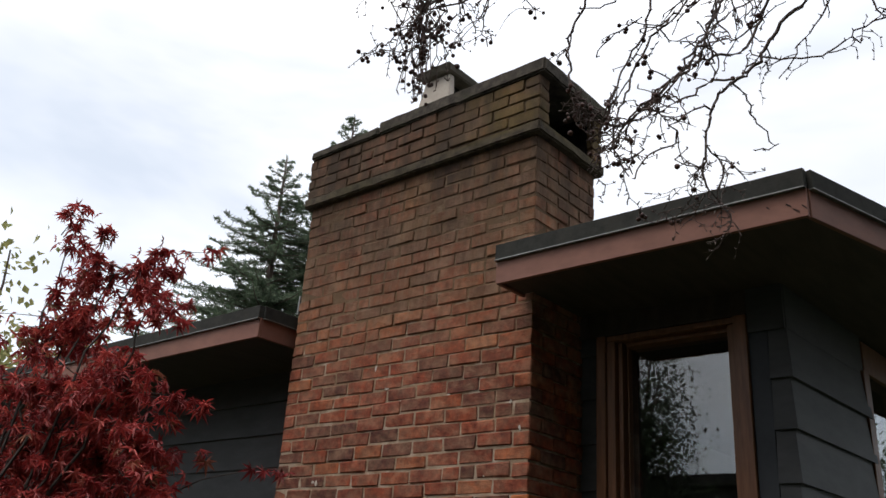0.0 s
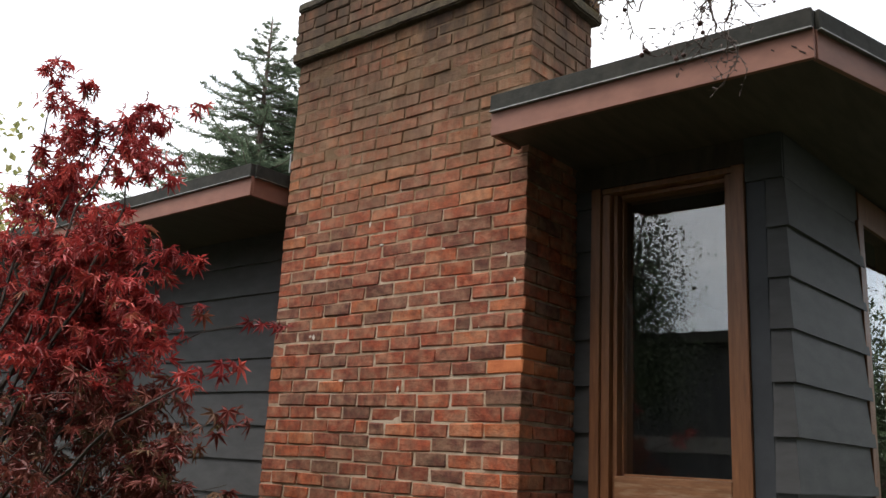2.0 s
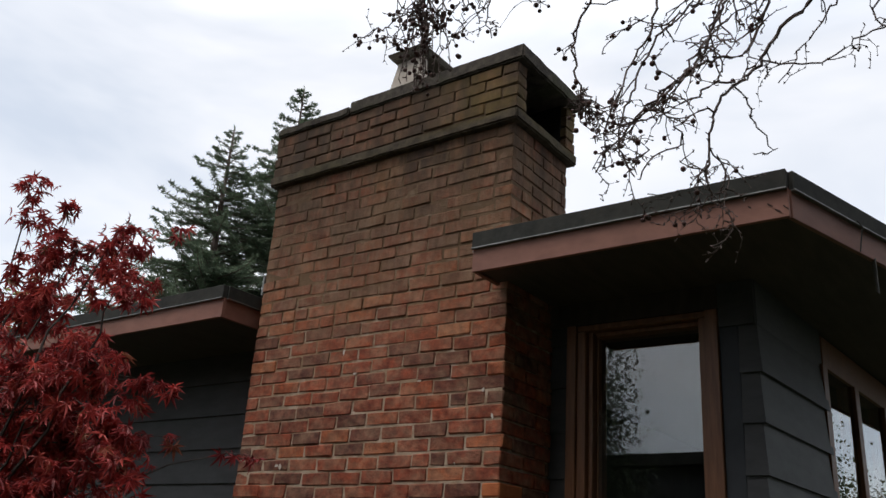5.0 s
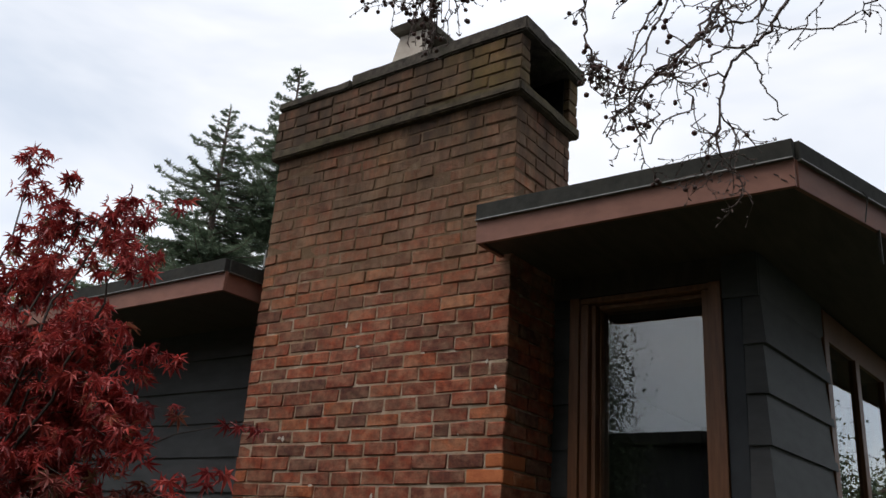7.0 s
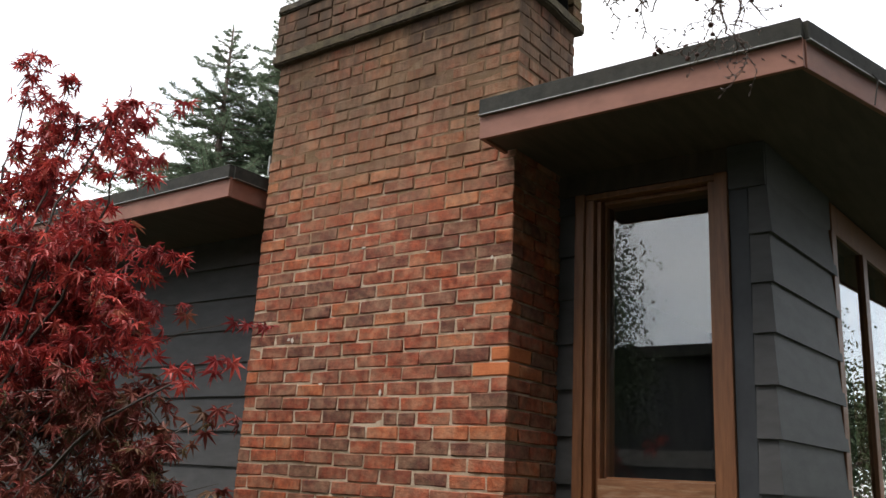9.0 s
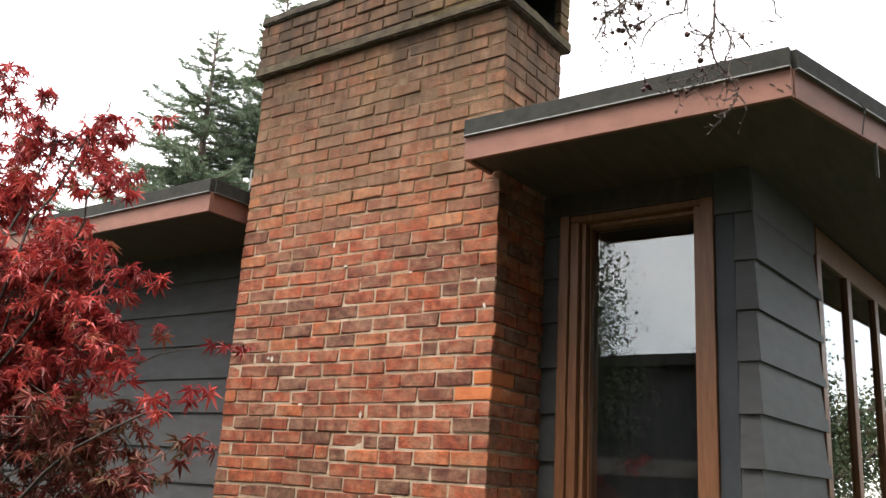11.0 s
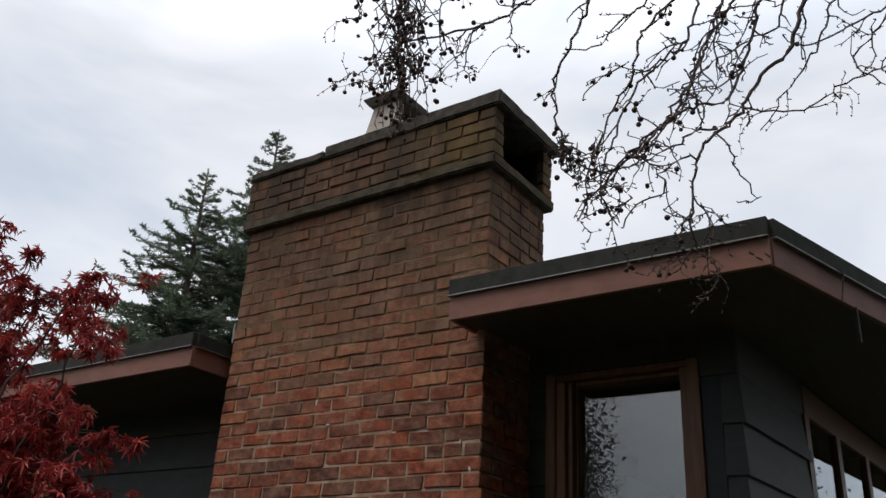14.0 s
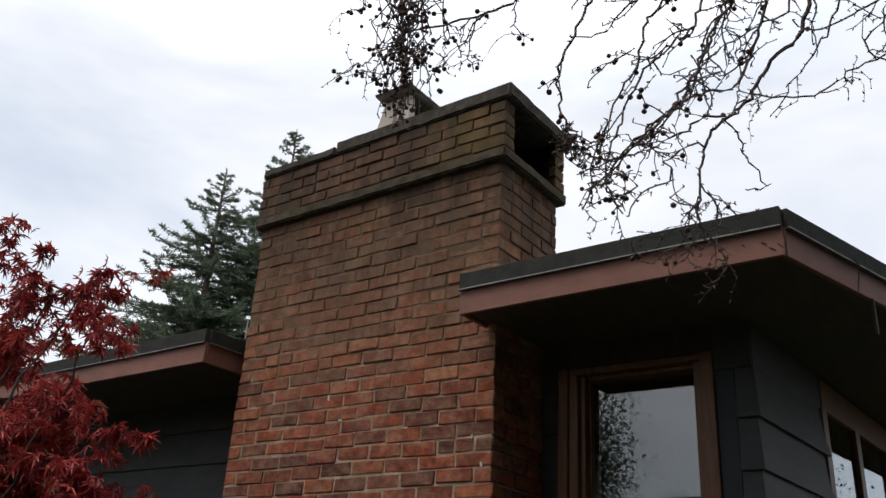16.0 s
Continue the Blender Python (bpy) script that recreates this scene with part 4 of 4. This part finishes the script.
    def brush(cx, cz0, cz1, spread, count, fruit):
        for _ in range(count):
            x0 = cx + r.gauss(0, spread)
            a = Vector((x0, branch_depth(cx) + r.gauss(0, spread), cz0 + r.uniform(-0.2, 0.0)))
            b = Vector((cx + (x0 - cx) * 0.6 + r.gauss(0.015, spread * 0.5), branch_depth(cx) + r.gauss(0, spread * 0.8), cz1 + abs(r.gauss(0, 0.08))))
            path = wander(r, a, b, 14, 0.02, 0.0024, 0.0011)
            stems.append(path)
            for s, _r in path:
                spurs(s, r.choice((1, 2)), 0.019)
                if r.random() < fruit:
                    berries.append(s + Vector((r.gauss(0, 0.018), r.gauss(0, 0.018), -r.uniform(0.004, 0.025))))
    brush(-1.51, 3.6, 2.95, 0.05, 24, 0.32)
    brush(-1.09, 2.98, 2.78, 0.022, 6, 0.2)
    brush(-1.02, 2.86, 2.68, 0.04, 3, 0.2)
    v, f = tube(stems, 5)
    mesh_part("branchwork", v, f, bark_mat, tree, "dark thorny twigs and arching branches")
    # fruits as one joined part of small faceted balls
    ball = bmesh.new()
    bmesh.ops.create_icosphere(ball, subdivisions=2, radius=1.0)
    bv, bf = [x.co.copy() for x in ball.verts], [[x.index for x in g.verts] for g in ball.faces]
    ball.free()
    verts, faces = [], []
    for c in berries:
        s, base = r.uniform(0.005, 0.0082), len(verts)
        verts.extend(tuple(c + x * s) for x in bv)
        faces.extend(tuple(base + i for i in g) for g in bf)
    tagged(mesh_part("fruit", verts, faces, berry_mat, tree, "small dark dried fruits"), kind="stuff")


build_fruit_tree()


# conifers far behind the house
def build_conifer(x, y, height, width, seed):
    r = random.Random(seed)
    tree = thing("conifer", "tall dark green conifer behind the roof", "tree", "conifers behind the house")
    stems = [wander(r, (x, y, 0), (x, y, height), 16, 0.02, 0.22, 0.015)]
    blades = []
    z = height - 0.1
    while z > height * 0.3:
        t = (height - z) / height
        reach = width * (0.012 + 1.75 * t)
        lift = 0.1 + 0.55 * max(0.0, 1 - 7 * t)
        for _ in range(r.randint(2, 3) + int(6.5 * t)):
            a = r.uniform(0, 6.283)
            ln = reach * r.uniform(0.5, 1.18)
            d = Vector((math.cos(a), math.sin(a), 0))
            cross = Vector((-d.y, d.x, 0))
            path = []
            for i in range(9):
                u = i / 8
                path.append((Vector((x, y, z)) + d * ln * u + Vector((0, 0, lift * ln * u - 0.3 * ln * u * u + 0.24 * ln * u ** 4)), 0.03 * (1 - u) * (0.3 + t) + 0.005))
            stems.append(path)
            steps = max(3, int(ln / 0.085))
            for i in range(1, steps + 1):
                u = i / steps
                k = min(7, int(u * 8))
                p = path[k][0].lerp(path[k + 1][0], u * 8 - k)
                for sgn in (-1, 1):
                    sd = (d * r.uniform(0.6, 1.1) + cross * sgn * r.uniform(0.5, 1.0) + Vector((0, 0, r.gauss(-0.1, 0.16)))).normalized()
                    blades.append((p, sd, (0.05 + 0.32 * ln * (1 - u) * min(1, 2.5 * u)) * r.uniform(0.6, 1.2)))
            blades.append((path[8][0] - d * 0.06, d + Vector((0, 0, 0.15)), 0.12))
        z -= r.uniform(0.07, 0.13)
    for i in range(5):
        blades.append((Vector((x, y, height - 0.35 + 0.08 * i)), Vector((r.gauss(0, 0.1), r.gauss(0, 0.1), 1)).normalized(), 0.12))
    verts, faces = [], []
    for p, d, ln in blades:
        side = d.cross(Vector((0, 0, 1))).normalized()
        k = max(3, int(ln / 0.045))
        fine = min(1.0, 0.4 + (height - p.z) / 2.0)
        for i in range(k):
            q = p + d * (ln * i / k)
            for sgn in (-1, 1):
                tip = q + d * 0.06 + side * sgn * r.uniform(0.055, 0.1) * fine + Vector((0, 0, r.uniform(-0.02, 0.06)))
                b0 = len(verts)
                verts.extend((tuple(q - d * 0.016), tuple(q + d * 0.026), tuple(tip)))
                faces.append((b0, b0 + 1, b0 + 2))
    v, f = tube(stems, 4)
    mesh_part("trunk", v, f, bark_mat, tree)
    mesh_part("crown", verts, faces, needle_mat, tree, "drooping sprays of dark needles")


build_conifer(-14.55, 10.8, 10.95, 3.6, 11)
build_conifer(-14.9, 13.0, 13.3, 3.9, 12)


def build_broadleaf(name, label, x, y, height, spread, seed, mat, leaves, size, group=""):
    r = random.Random(seed)
    tree = thing(name, label, "tree", group)
    stems = [wander(r, (x, y, 0), (x, y, height * 0.55), 8, 0.05, 0.16, 0.09)]
    spots = []
    for _ in range(26):
        a, u = r.uniform(0, 6.283), r.uniform(0.3, 1.0)
        e = Vector((x + math.cos(a) * spread * u, y + math.sin(a) * spread * u, height * r.uniform(0.45, 1.0) - 0.2 * spread * u))
        path = wander(r, (x, y, height * r.uniform(0.3, 0.55)), e, 7, 0.08, 0.06, 0.012, 0.2)
        stems.append(path)
        for _ in range(leaves // 26):
            p, _r = r.choice(path[3:])
            spots.append(p + Vector((r.gauss(0, 0.3), r.gauss(0, 0.3), r.gauss(0, 0.25))))
    v, f = tube(stems, 5)
    mesh_part("trunk", v, f, bark_mat, tree)
    leaf_cloud("crown", spots, [(0, 0, 0), (0.35, 0.5, 0.1), (0, 1.0, -0.1), (-0.35, 0.5, 0.1)], 1.0, size, mat, tree, seed + 1)


build_broadleaf("shrub_tree", "small tree with thin yellow-green autumn leaves behind the maple", -14.2, 5.5, 6.5, 2.2, 31, yellow_mat, 5200, 0.13)
# behind the camera, seen in the panes
build_broadleaf("garden_tree", "leafy garden tree seen in the window reflection", -6.3, -4.0, 5.5, 1.5, 41, hedge_mat, 24000, 0.062)
build_broadleaf("garden_tree", "tall leafy garden tree seen in the side windows", 2.7, 13.5, 4.6, 2.6, 43, hedge_mat, 30000, 0.06)


# plain blocks round the garden that hold back low skylight
def sky_block(x0, x1, y0, y1, h, strip):
    nb = thing("light_block", "plain dark block out of direct view that cuts low skylight", "house")
    part("wall", box(x0, x1, y0, y1, 0, h - 0.25), trim_dark_mat, nb, "dark side of the block")
    part("roof", box(x0 - 0.4, x1 + 0.4, y0 - 0.4, y1 + 0.4, h - 0.248, h, 0.02), flash_mat, nb, "flat dark top of the block")
    if strip:
        part("window_band", box(x0 + 6, x1 - 4, y1 + 0.005, y1 + 0.04, 2.0, 2.35, 0.01), stucco_mat, nb, "pale strip below the roof")


# this one is mirrored in the front pane as its dark horizon
sky_block(-24, 2.4, -14, -10.4, 4.5, True)
build_broadleaf("garden_tree", "low leafy garden tree seen in the side windows", 2.2, 12.3, 3.1, 2.3, 47, hedge_mat, 24000, 0.06)
# unseen blocks, added only to shade the bay, chimney side and walls
sky_block(3.2, 9.0, -2.0, 2.3, 9.5, False)
sky_block(3.6, 9.0, 3.3, 7.0, 5.5, False)
sky_block(-2.0, 9.0, -9.0, -3.2, 9.0, False)
sky_block(-21.0, -9.5, -8.5, -0.6, 4.2, False)
